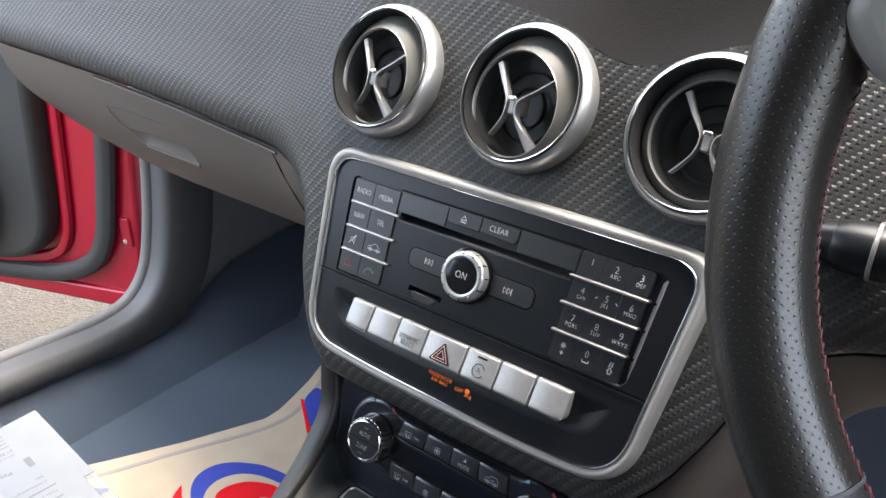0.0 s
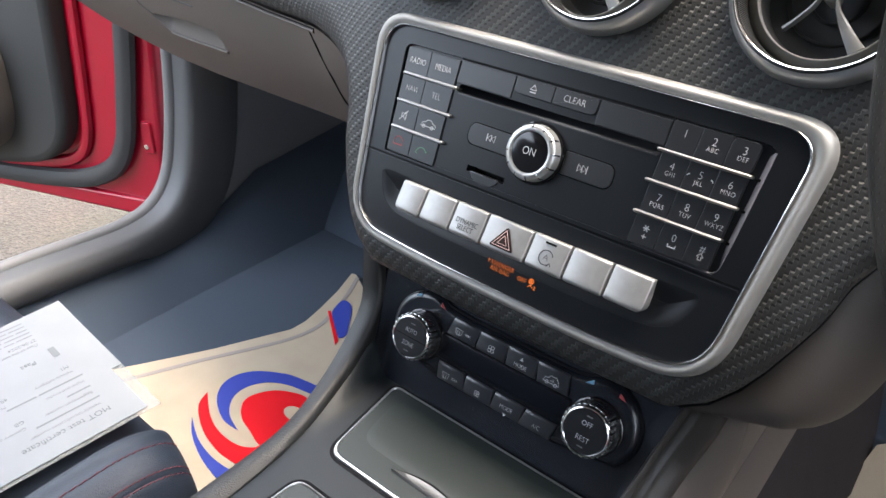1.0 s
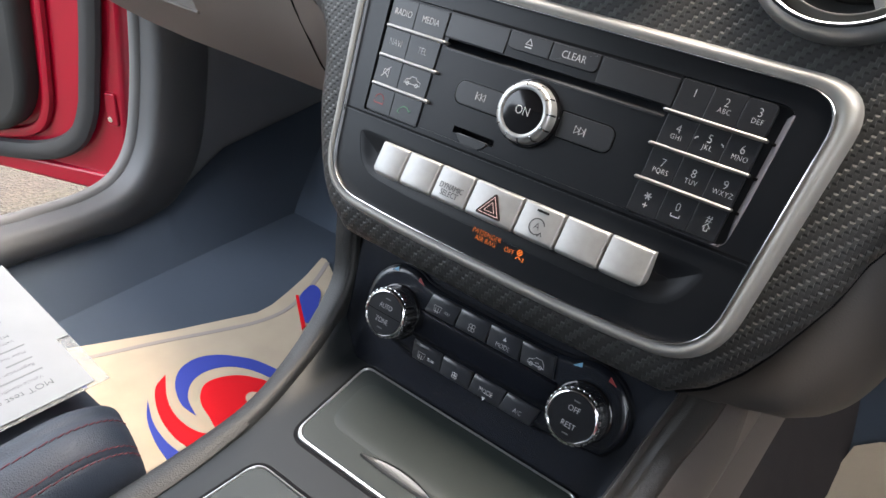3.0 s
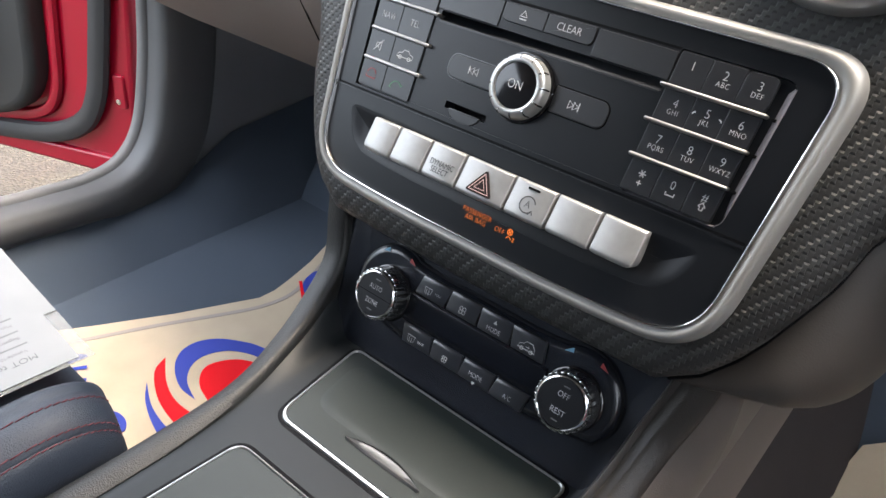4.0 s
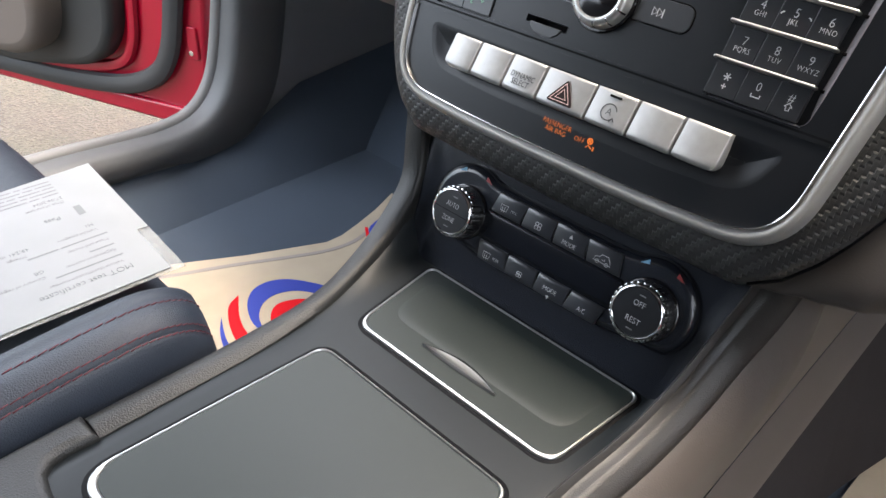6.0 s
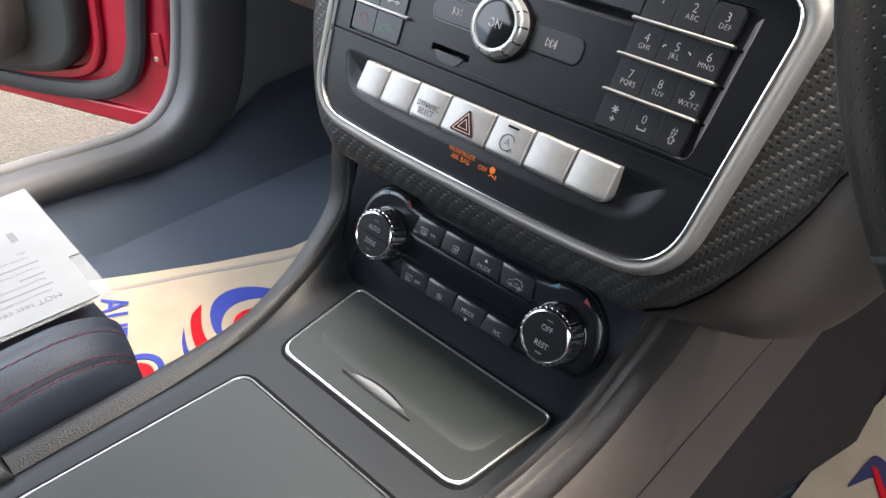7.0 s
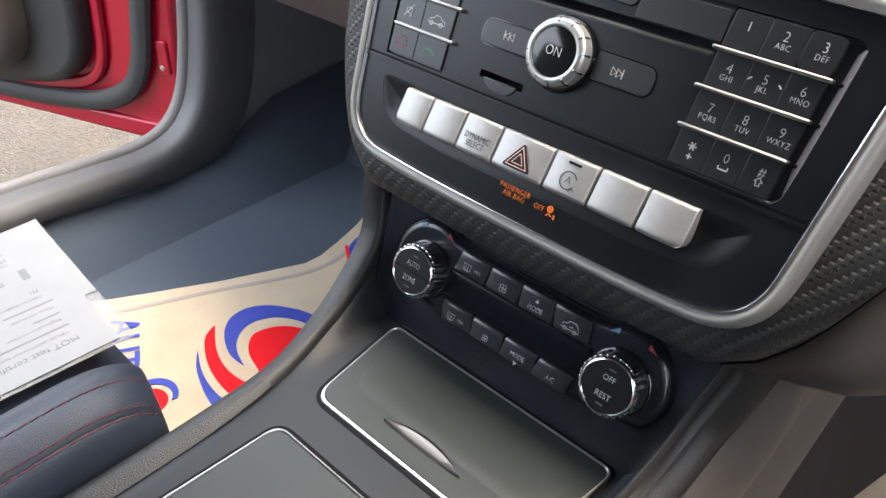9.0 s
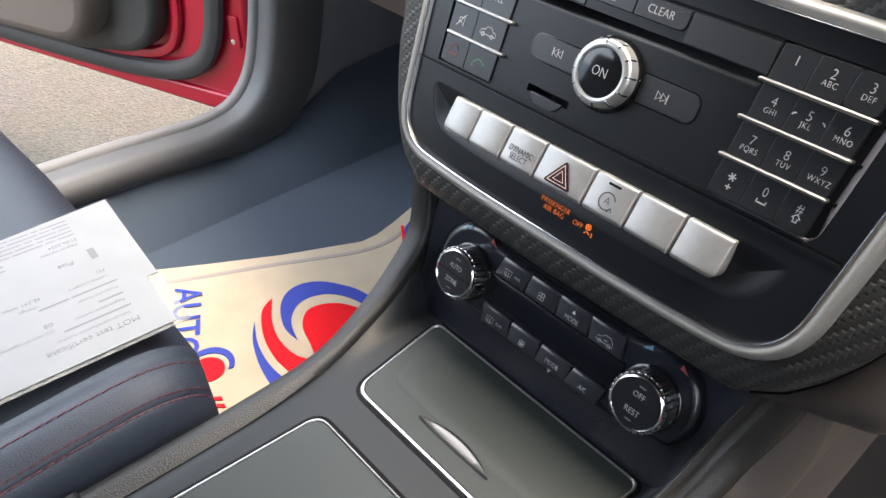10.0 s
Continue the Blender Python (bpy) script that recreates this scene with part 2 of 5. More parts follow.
def rrect(cx, cy, w, h, r, n=5):
    """Rounded rectangle, counter-clockwise; r one radius or four (bl, br, tr, tl)."""
    rs = r if isinstance(r, (tuple, list)) else (r,) * 4
    pts = []
    for (sx, sy), a0, rr in zip(((-1, -1), (1, -1), (1, 1), (-1, 1)), (180, 270, 0, 90), rs):
        ox, oy = cx + sx * (w / 2 - rr), cy + sy * (h / 2 - rr)
        k = n if rr > 1e-6 else 0
        for i in range(k + 1):
            a = radians(a0 + 90 * i / max(k, 1))
            pts.append((ox + rr * math.cos(a), oy + rr * math.sin(a)))
    return pts


def round_poly(corners, radii, n=6):
    """Polygon with rounded corners (counter-clockwise), by quadratic arcs."""
    pts, k = [], len(corners)
    for i in range(k):
        p, a, b = Vector(corners[i]), Vector(corners[i - 1]), Vector(corners[(i + 1) % k])
        r = radii[i] if isinstance(radii, (list, tuple)) else radii
        p0 = p + (a - p).normalized() * min(r, (a - p).length * 0.49)
        p1 = p + (b - p).normalized() * min(r, (b - p).length * 0.49)
        for j in range(n + 1):
            t = j / n
            pts.append(tuple(p0 * (1 - t) ** 2 + p * 2 * t * (1 - t) + p1 * t * t))
    return pts


def inset(pts, d):
    """Outline moved inwards by d (counter-clockwise)."""
    k, out = len(pts), []
    for i in range(k):
        a, p, b = Vector(pts[i - 1]), Vector(pts[i]), Vector(pts[(i + 1) % k])
        e0, e1 = (p - a), (b - p)
        if e0.length < 1e-9:
            e0 = e1
        if e1.length < 1e-9:
            e1 = e0
        n0, n1 = Vector((-e0.y, e0.x)).normalized(), Vector((-e1.y, e1.x)).normalized()
        nn = n0 + n1
        nn = nn / max(nn.length, 1e-6)
        out.append(tuple(p + nn * d / max(nn.dot(n0), 0.5)))
    return out


def stack(bm, rings, cap0=True, cap1=True):
    """Skin a list of closed rings of 3D points."""
    vs = [[bm.verts.new(p) for p in r] for r in rings]
    for a, b in zip(vs, vs[1:]):
        for i in range(len(a)):
            j = (i + 1) % len(a)
            bm.faces.new((a[i], a[j], b[j], b[i]))
    if cap0:
        bm.faces.new(vs[0][::-1])
    if cap1:
        bm.faces.new(vs[-1])
    return bm


def prism(pts, z0, z1, bev=0.0, steps=3, bm=None):
    bm = bm or bmesh.new()
    rings = [[(x, y, z0) for x, y in pts]]
    if bev:
        for i in range(steps + 1):
            a = math.pi / 2 * i / steps
            q = inset(pts, bev * (1 - math.cos(a)))
            rings.append([(x, y, z1 - bev + bev * math.sin(a)) for x, y in q])
    else:
        rings.append([(x, y, z1) for x, y in pts])
    return stack(bm, rings)


def plate(outer, holes, z0, z1):
    """A plate with holes through it."""
    bm = bmesh.new()
    tops = []
    for loop in (outer, *holes):
        lo = [bm.verts.new((x, y, z0)) for x, y in loop]
        hi = [bm.verts.new((x, y, z1)) for x, y in loop]
        for i in range(len(lo)):
            j = (i + 1) % len(lo)
            bm.faces.new((lo[i], lo[j], hi[j], hi[i]))
        tops.append(hi)
    edges = []
    for hi in tops:
        for i in range(len(hi)):
            edges.append(bm.edges.get((hi[i], hi[(i + 1) % len(hi)])))
    bmesh.ops.triangle_fill(bm, edges=edges, use_beauty=True)
    return bm


def lathe(profile, n=48, bm=None):
    """Revolve (r, z) round z."""
    bm = bm or bmesh.new()
    rows = []
    for r, z in profile:
        if r < 1e-7:
            rows.append([bm.verts.new((0, 0, z))])
        else:
            rows.append([bm.verts.new((r * math.cos(2 * math.pi * i / n), r * math.sin(2 * math.pi * i / n), z)) for i in range(n)])
    for a, b in zip(rows, rows[1:]):
        for i in range(n):
            j = (i + 1) % n
            if len(a) == 1 and len(b) == 1:
                continue
            if len(a) == 1:
                bm.faces.new((a[0], b[j], b[i]))
            elif len(b) == 1:
                bm.faces.new((a[i], a[j], b[0]))
            else:
                bm.faces.new((a[i], a[j], b[j], b[i]))
    return bm


def smooth_path(pts, n=6, closed=False):
    """Catmull-Rom through 3D points."""
    P = [Vector(p) for p in pts]
    k = len(P)
    out = []
    for i in range(k if closed else k - 1):
        if closed:
            a, b, c, d = P[i - 1], P[i], P[(i + 1) % k], P[(i + 2) % k]
        else:
            a, b, c, d = P[max(i - 1, 0)], P[i], P[i + 1], P[min(i + 2, k - 1)]
        for j in range(n):
            t = j / n
            out.append(0.5 * ((2 * b) + (c - a) * t + (2 * a - 5 * b + 4 * c - d) * t * t + (3 * b - a - 3 * c + d) * t ** 3))
    if not closed:
        out.append(P[-1])
    return out


def sweep(path, profile, up=(0, 0, 1), closed=False, bm=None, caps=True, uv=False):
    """Sweep a closed profile of (side, up) offsets along a path."""
    bm = bm or bmesh.new()
    k = len(path)
    rings = []
    up = Vector(up)
    for i, p in enumerate(path):
        p = Vector(p)
        a = Vector(path[i - 1]) if (closed or i > 0) else p
        b = Vector(path[(i + 1) % k]) if (closed or i < k - 1) else p
        t = (b - a).normalized()
        s = t.cross(up).normalized()
        u = s.cross(t)
        rings.append([p + s * x + u * y for x, y in profile])
    if closed:
        rings.append(rings[0])
        vs = [[bm.verts.new(q) for q in r] for r in rings[:-1]]
        vs.append(vs[0])
    else:
        vs = [[bm.verts.new(q) for q in r] for r in rings]
    for a, b in zip(vs, vs[1:]):
        for i in range(len(a)):
            j = (i + 1) % len(a)
            bm.faces.new((a[i], a[j], b[j], b[i]))
    if caps and not closed:
        bm.faces.new(vs[0][::-1])
        bm.faces.new(vs[-1])
    return bm


def circle(r, n=10, sx=1.0, sy=1.0):
    return [(r * sx * math.cos(2 * math.pi * i / n), r * sy * math.sin(2 * math.pi * i / n)) for i in range(n)]


def tube(path, r, n=8, closed=False, up=(0, 0, 1), bm=None):
    return sweep(path, circle(r, n), up, closed, bm)


def grid(fn, us, vs, uvfn=None):
    """Surface over two lists of parameters; fn gives the point, uvfn its metre coordinates."""
    bm = bmesh.new()
    V = [[bm.verts.new(fn(u, v)) for v in vs] for u in us]
    lay = bm.loops.layers.uv.new("UVMap") if uvfn else None
    for i in range(len(us) - 1):
        for j in range(len(vs) - 1):
            f = bm.faces.new((V[i][j], V[i + 1][j], V[i + 1][j + 1], V[i][j + 1]))
            if uvfn:
                for l, (a, b) in zip(f.loops, ((i, j), (i + 1, j), (i + 1, j + 1), (i, j + 1))):
                    l[lay].uv = uvfn(us[a], vs[b])
    return bm


def lettering(text, x, y, z, size, material, parent, align="CENTER", rz=0.0, sx=1.0, name="lettering", spacing=1.0, thick=-0.016):
    """Raised writing in the built-in font, flat in the parent's plane, turned into a mesh."""
    cu = bpy.data.curves.new("text", "FONT")
    cu.body, cu.size, cu.align_x, cu.align_y = text, size, align, "CENTER"
    cu.extrude, cu.resolution_u, cu.space_character = 0.00005, 3, spacing
    cu.offset = thick * size
    tmp = bpy.data.objects.new("text", cu)
    me = bpy.data.meshes.new_from_object(tmp)
    bpy.data.objects.remove(tmp)
    bpy.data.curves.remove(cu)
    me.name = name
    me.materials.clear()
    me.materials.append(material)
    ob = new(name, me)
    ob.parent = parent
    ob.matrix_basis = pose(x, y, z, 0, 0, rz) @ Matrix.Diagonal((sx, 1, 1, 1))
    return ob


def strokes(lines, w, z, h=0.0001):
    """Flat line drawing: polylines of (x, y), each w wide."""
    bm = bmesh.new()
    for ln in lines:
        closed = len(ln) > 2 and ln[0] == ln[-1]
        path = [(x, y, z) for x, y in (ln[:-1] if closed else ln)]
        sweep(path, [(-w / 2, 0), (w / 2, 0), (w / 2, h), (-w / 2, h)], (0, 0, 1), closed, bm)
    return bm


def arc(cx, cy, r, a0, a1, n=12, sy=1.0):
    return [(cx + r * math.cos(radians(a0 + (a1 - a0) * i / n)), cy + sy * r * math.sin(radians(a0 + (a1 - a0) * i / n))) for i in range(n + 1)]


def step01(a, b, x):
    t = min(max((x - a) / (b - a), 0.0), 1.0)
    return t * t * (3 - 2 * t)


def table(xs, ys, x):
    return float(np.interp(x, xs, ys))

LEAN = math.degrees(math.atan(0.45))
PANEL_AT = pose(0, -0.0172, 0.75, 90 - LEAN)
CLIM_AT = pose(0, -0.0255, 0.648, 90 - LEAN)
VENT_LEAN = 26.6


def at_panel(u, v, w):
    return PANEL_AT @ Vector((u, v, w))


# ---- ground and car shell ----
ground = link_mesh("ground", grid(lambda u, v: (u, v, 0.03), [-60, -12, -3, -1, 0, 1, 3, 12, 60], [-60, -12, -3, -1, 0, 1, 3, 12, 60]), GROUND)
tagged(ground, "pale worn gravelly tarmac outside the open car door", "ground", kind="structure")

ARCH = [(-0.95, 0.418), (-0.5, 0.416), (-0.08, 0.407), (0.04, 0.4), (0.105, 0.397), (0.153, 0.408), (0.186, 0.442), (0.205, 0.50), (0.22, 0.595), (0.232, 0.76), (0.235, 0.9), (0.08, 1.12), (-0.1, 1.3)]


TRIM_D = [-0.004, -0.004, -0.003, 0.0, 0.004, 0.25, 0.5, 0.75, 0.92, 1.0, 1.02]
TRIM_X = [0.694, 0.676, 0.668, 0.6625, 0.659, 0.655, 0.653, 0.654, 0.657, 0.662, 0.667]


def side_shell(sign, name, label):
    path = [(p.x, p.y) for p in smooth_path([(y, z, 0) for y, z in ARCH], 6)]
    loop = path + [(-0.04, 1.3), (0.14, 1.13), (0.36, 0.96), (1.0, 0.9), (1.0, 0.2), (-0.95, 0.2)]
    bm = bmesh.new()
    rings = []
    for x in (0.70, 0.665):
        rings.append([(sign * x, y, z) for y, z in loop])
    stack(bm, rings)
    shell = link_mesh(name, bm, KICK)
    tagged(shell, label, "car body", kind="structure")
    edge = [(sign * 0.703, y, z) for y, z in path]
    part("door_seal", sweep(edge, circle(0.011, 10, 1.0, 1.0), (1, 0, 0)), RUBBER, shell, "black rubber door seal")
    n = len(path)

    def trim_point(i, k):
        a, b = Vector(path[max(i - 1, 0)]), Vector(path[min(i + 1, n - 1)])
        t = (b - a).normalized()
        y, z = path[i]
        w = 0.030 + 0.044 * step01(0.08, 0.20, y)
        d, x = TRIM_D[k], TRIM_X[k]
        d = d if d < 0.006 else d * w
        return Vector((sign * x, y + t.y * d, z - t.x * d))

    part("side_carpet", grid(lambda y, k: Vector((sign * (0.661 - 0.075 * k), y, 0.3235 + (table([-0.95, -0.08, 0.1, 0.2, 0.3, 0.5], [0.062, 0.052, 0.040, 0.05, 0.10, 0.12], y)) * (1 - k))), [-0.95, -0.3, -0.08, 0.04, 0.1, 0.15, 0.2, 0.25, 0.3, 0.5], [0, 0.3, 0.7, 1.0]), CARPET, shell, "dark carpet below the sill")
    part("sill_trim", grid(trim_point, list(range(n)), list(range(len(TRIM_D)))), TRIM, shell, "grey plastic sill trim")
    return shell


side_shell(-1, "body_side_passenger", "dark inner body side round the open door")
side_shell(1, "body_side_driver", "dark inner body side beside the driver's footwell")
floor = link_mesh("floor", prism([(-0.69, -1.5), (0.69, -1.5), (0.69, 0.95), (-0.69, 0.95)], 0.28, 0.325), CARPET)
tagged(floor, "dark carpeted car floor", "floor", kind="structure")
bm = bmesh.new()
stack(bm, [[(x, 0.34, 0.3), (x, 0.36, 0.325), (x, 0.62, 0.50), (x, 0.66, 0.95), (x, 0.70, 0.95), (x, 0.70, 0.3)] for x in (-0.68, 0.68)])
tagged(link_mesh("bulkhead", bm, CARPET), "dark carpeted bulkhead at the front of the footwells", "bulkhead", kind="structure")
roof = link_mesh("roof", prism(rrect(0, -0.77, 1.36, 1.6, 0.15), 1.33, 1.37, 0.01), HEAD)
tagged(roof, "grey headliner under the car roof", "roof", kind="structure")
bm = bmesh.new()
stack(bm, [[(x, y, z) for y, z in ((-1.5, 0.3), (-0.6, 0.3), (-0.6, 1.33), (-1.5, 1.33))] for x in (0.705, 0.74)])
wall = link_mesh("wall_driver_side", bm, SOFT)
tagged(wall, "plain dark closed side behind the driver's door", "wall", kind="structure")
# unseen driver's door, hinged at its front; set ajar for driver-side light and red reflection
driver_door = thing("driver_door", "unseen red driver's door, set ajar to shape the light, with plain black inner trim", "car door")
part("door_shell", prism([(0.712, 0.36), (0.748, 0.36), (0.90, -0.585), (0.864, -0.59)], 0.3, 0.93, 0.006, 2), PAINT, driver_door, "red painted door shell")
part("door_trim", prism([(0.702, 0.34), (0.716, 0.34), (0.837, -0.415), (0.823, -0.415)], 0.44, 0.925, 0.006, 2), SOFT, driver_door, "black moulded door trim")
bm = bmesh.new()
stack(bm, [[(x, y, z) for y, z in ((-1.5, 0.3), (-0.6, 0.3), (-0.6, 0.93), (-1.5, 0.93))] for x in (-0.705, -0.74)])
tagged(link_mesh("wall_passenger_side", bm, SOFT), "plain dark closed side behind the passenger door", "wall", kind="structure")
rear = link_mesh("rear_wall", prism([(-0.68, -1.55), (0.68, -1.55), (0.68, -1.5), (-0.68, -1.5)], 0.28, 1.33), SOFT)
tagged(rear, "plain dark rear of the cabin", "wall", kind="structure")

# ---- dashboard with embossed carbon-look skin ----
BORDER_V = [-0.075, -0.073, -0.062, -0.05, -0.038, -0.021, -0.007, 0.01, 0.03, 0.036, 0.046, 0.051, 0.055, 0.057]
BORDER_X = [0.0, 0.095, 0.112, 0.122, 0.129, 0.137, 0.143, 0.147, 0.157, 0.164, 0.185, 0.205, 0.24, 0.27]
# the border over the glovebox
BORDER_GV = BORDER_V[:8] + [0.028, 0.033, 0.041, 0.046, 0.051, 0.0525, 0.0545, 0.058, 0.0606, 0.0647, 0.0666, 0.0673]
BORDER_GX = BORDER_X + [0.31, 0.35, 0.394, 0.49, 0.6, 0.71]


def border(x):
    return table(BORDER_X, BORDER_V, x) if x > 0 else table(BORDER_GX, BORDER_GV, -x)


def crown(x):
    """Height of the skin's upper border, dipping between the two right vents."""
    return table([-0.05, -0.013, 0.014, 0.0315, 0.047, 0.065, 0.081, 0.098, 0.13], [0.175, 0.170, 0.163, 0.1545, 0.1506, 0.1534, 0.161, 0.168, 0.176], x)


def dash_point(x, s):
    """x across, s from 0 at the lower border to 1 at the far top."""
    ax = abs(x)
    v0 = border(x)
    depth = -0.052 * step01(0.125, 0.275, ax)
    if s < 0:
        # turned-in lower lip
        p = at_panel(x * (1 + 0.03 * s), v0 + 0.004 * s, depth - 0.016 + 0.022 * s)
        return p
    if s <= 1:
        v = v0 + (crown(x) - v0) * s
        d = v - v0
        if ax < 0.28 and v < 0.06:
            bx = (table(BORDER_V, BORDER_X, v) if x > 0 else table(BORDER_GV, BORDER_GX, v)) if ax > 0.09 else 9.0
            d = min(d, max(bx - ax, 0.0) * 0.9)
        r = 0.017 + 0.012 * step01(0.15, 0.25, ax)
        e = max(1 - d / r, 0.0)
        w = depth - 0.0118 * (1 - math.sqrt(max(1 - e * e, 0.0)))
        w -= 0.0057 + 0.0028 * step01(0.06, 0.125, v)
        return at_panel(x, v, w)
    p = dash_point(x, 1.0)
    k = s - 1
    rise = 0.10 * step01(-0.06, 0.06, x) * step01(0.0, 0.3, k)
    return Vector((p.x, p.y + 0.40 * k + 0.01 * math.sin(min(k * 9, 1.57)), p.z + 0.012 * math.sin(min(k * 9, 1.57)) + 0.02 * k + rise))


half = [0.003 * i for i in range(0, 56)] + [0.174, 0.18, 0.187, 0.195, 0.205, 0.215, 0.225, 0.24, 0.255, 0.27, 0.285, 0.31, 0.35, 0.394, 0.44, 0.49, 0.545, 0.6, 0.66, 0.725]
cols = sorted(set([round(s * x, 4) for s in (-1, 1) for x in half]))
rows = [-1.0, -0.5, 0.0, 0.006] + [0.016 * i for i in range(1, 63)] + [1.0]
dash = thing("dashboard", "black dashboard with embossed carbon-look skin", "dashboard")


def dash_uv(x, s):
    v0 = border(x)
    return (x, v0 + (crown(x) - v0) * s if s >= 0 else v0 + 0.02 * s)


FRAME = round_poly([(-0.1285, 0.0717), (-0.1122, -0.0550), (-0.055, -0.0590), (0.055, -0.0590), (0.1122, -0.0550), (0.1285, 0.0717)], [0.022, 0.028, 0.03, 0.03, 0.028, 0.022], 10)
INN = round_poly([(-0.1183, 0.0643), (-0.1058, -0.0480), (-0.055, -0.0512), (0.055, -0.0512), (0.1058, -0.0480), (0.1183, 0.0643)], [0.017, 0.022, 0.03, 0.03, 0.022, 0.017], 10)
VENTS = [(-0.1034, 0.0443), (-0.0022, 0.0462), (0.0992, 0.0460)]


def vent_at(u, v):
    return pose(u, 0.020 + v * 0.447, 0.818 + v * 0.894, 90 - VENT_LEAN) @ Matrix.Rotation(radians(-3.6), 4, "Y")


def inside(pts, x, y):
    hit = False
    for (x0, y0), (x1, y1) in zip(pts, pts[1:] + pts[:1]):
        if (y0 > y) != (y1 > y) and x < (x1 - x0) * (y - y0) / (y1 - y0) + x0:
            hit = not hit
    return hit


skin = grid(dash_point, cols, rows, dash_uv)
gone, inner = [], inset(FRAME, 0.003)
back = PANEL_AT.inverted()
vents_back = [vent_at(*u).inverted() for u in VENTS]
for f in skin.faces:
    c = f.calc_center_median()
    p = back @ c
    if inside(inner, p.x, p.y) or any((q @ c).xy.length < 0.0375 for q in vents_back):
        gone.append(f)
bmesh.ops.delete(skin, geom=gone, context="FACES")
part("carbon_skin", skin, CARBON, dash, "embossed carbon-look dashboard skin")
part("dash_top", grid(dash_point, cols[::4], [1.0, 1.03, 1.06, 1.1, 1.15, 1.2, 1.4, 1.7, 2.0, 2.45]), PAD, dash, "matt black dashboard top pad")

# ---- glovebox ----
glove = thing("glovebox", "closed dark grey plastic glovebox under the dashboard", "glovebox")


def glove_point(x, s):
    ax = -x
    v0 = border(x)
    a = at_panel(x, v0, -0.052 * step01(0.125, 0.275, ax) - 0.016)
    low = table([0.16, 0.28, 0.45, 0.53, 0.60, 0.66, 0.70], [0.675, 0.671, 0.667, 0.668, 0.673, 0.679, 0.690], ax)
    yl = table([0.16, 0.28, 0.7], [0.10, 0.115, 0.125], ax)
    b = Vector((x, yl, low))
    if s <= 1:
        p = a.lerp(b, s)
        p.y -= 0.012 * math.sin(math.pi * s) * step01(0.14, 0.24, ax)
        return p
    return Vector((x, yl + 0.15 * (s - 1), low + 0.012 * (s - 1)))


gx = [-0.145, -0.15, -0.16, -0.17, -0.18, -0.2, -0.22, -0.24, -0.27, -0.3, -0.34, -0.37] + [-0.38 - 0.002 * i for i in range(60)] + [-0.52, -0.545, -0.6, -0.66, -0.725]
gs = [0.02, 0.05, 0.1, 0.2, 0.3, 0.38] + [0.40 + 0.01 * i for i in range(25)] + [0.66, 0.72, 0.8, 0.9, 0.97, 1.0, 1.05, 1.2, 1.6, 2.0]


def pull_edges(q):
    """Place along the lid and the upper and lower edges of the finger scoop, q from 0 to 1."""
    x = -0.494 + 0.110 * q
    return x, table([0, 0.4, 0.7, 0.95, 1.0], [0.485, 0.435, 0.415, 0.425, 0.50], q), table([0, 0.18, 0.5, 1.0], [0.50, 0.615, 0.612, 0.598], q)


def scoop_point(q, k):
    x, top, low = pull_edges(q)
    p = glove_point(x, top + (low - top) * max(k, 0.0))
    deep = 0.013 * (1 - max(k, 0.0) ** 1.6) * min(1.0, 9 * q, 14 * (1 - q)) if k >= 0 else 0.0
    return p + Vector((0, 0.9, 0.4)) * deep


fp = bmesh.new()
gv = [[fp.verts.new(glove_point(x, t)) for t in gs] for x in gx]
for i in range(len(gx) - 1):
    for j in range(len(gs) - 1):
        x, t = (gx[i] + gx[i + 1]) / 2, (gs[j] + gs[j + 1]) / 2
        q = (x + 0.494) / 0.110
        if 0 < q < 1:
            _, top, low = pull_edges(q)
            if top < t < low:
                continue
        fp.faces.new((gv[i][j], gv[i + 1][j], gv[i + 1][j + 1], gv[i][j + 1]))
part("front_panel", fp, SOFTB, glove)
part("pull_scoop", grid(scoop_point, [i / 40 for i in range(41)], [-1, 0, 0.1, 0.25, 0.4, 0.55, 0.7, 0.85, 0.95, 1.0]), SOFTB, glove, "finger scoop of the glovebox pull")
part("pull_lip", tube([glove_point(x, t) + Vector((0, -0.0006, -0.0002)) for x, t in ((pull_edges(q)[0], pull_edges(q)[2]) for q in [0.2 + 0.8 * i / 16 for i in range(17)])], 0.0014, 8), SOFTB, glove, "rounded lower lip of the pull")
part("pull_crease", tube([glove_point(x, t) + Vector((0, -0.0002, 0)) for x, t in ((-0.492, 0.48), (-0.505, 0.44), (-0.512, 0.36), (-0.515, 0.30), (-0.50, 0.28), (-0.47, 0.27), (-0.44, 0.262), (-0.41, 0.262))], 0.0005, 6), DOORSEAL, glove, "faint crease round the pull")
part("lid_edge", tube([glove_point(x, 0.055) + Vector((0, -0.0004, 0)) for x in gx[7:12] + gx[12::6]], 0.0013, 8), SOFTB, glove, "rounded upper edge of the lid")
part("end_seam", tube([glove_point(-0.252 + 0.024 * min(s / 0.35, 1.0), s) + Vector((0, -0.0004, 0)) for s in (0.02, 0.2, 0.4, 0.6, 0.8, 1.0)], 0.0008, 6), VOID, glove, "dark joint at the end of the lid")
part("top_seam", tube([glove_point(x, 0.035) + Vector((0, -0.0003, 0)) for x in gx[7:12] + gx[12::6]], 0.0006, 6), VOID, glove, "dark joint under the dashboard skin")

# ---- control panel ----
panel = thing("control_panel", "black control panel in silver frame with keypad, knob and buttons", "control panel", PANEL_AT)


def between(a, b, k):
    return [(x0 + (x1 - x0) * k, y0 + (y1 - y0) * k) for (x0, y0), (x1, y1) in zip(a, b)]


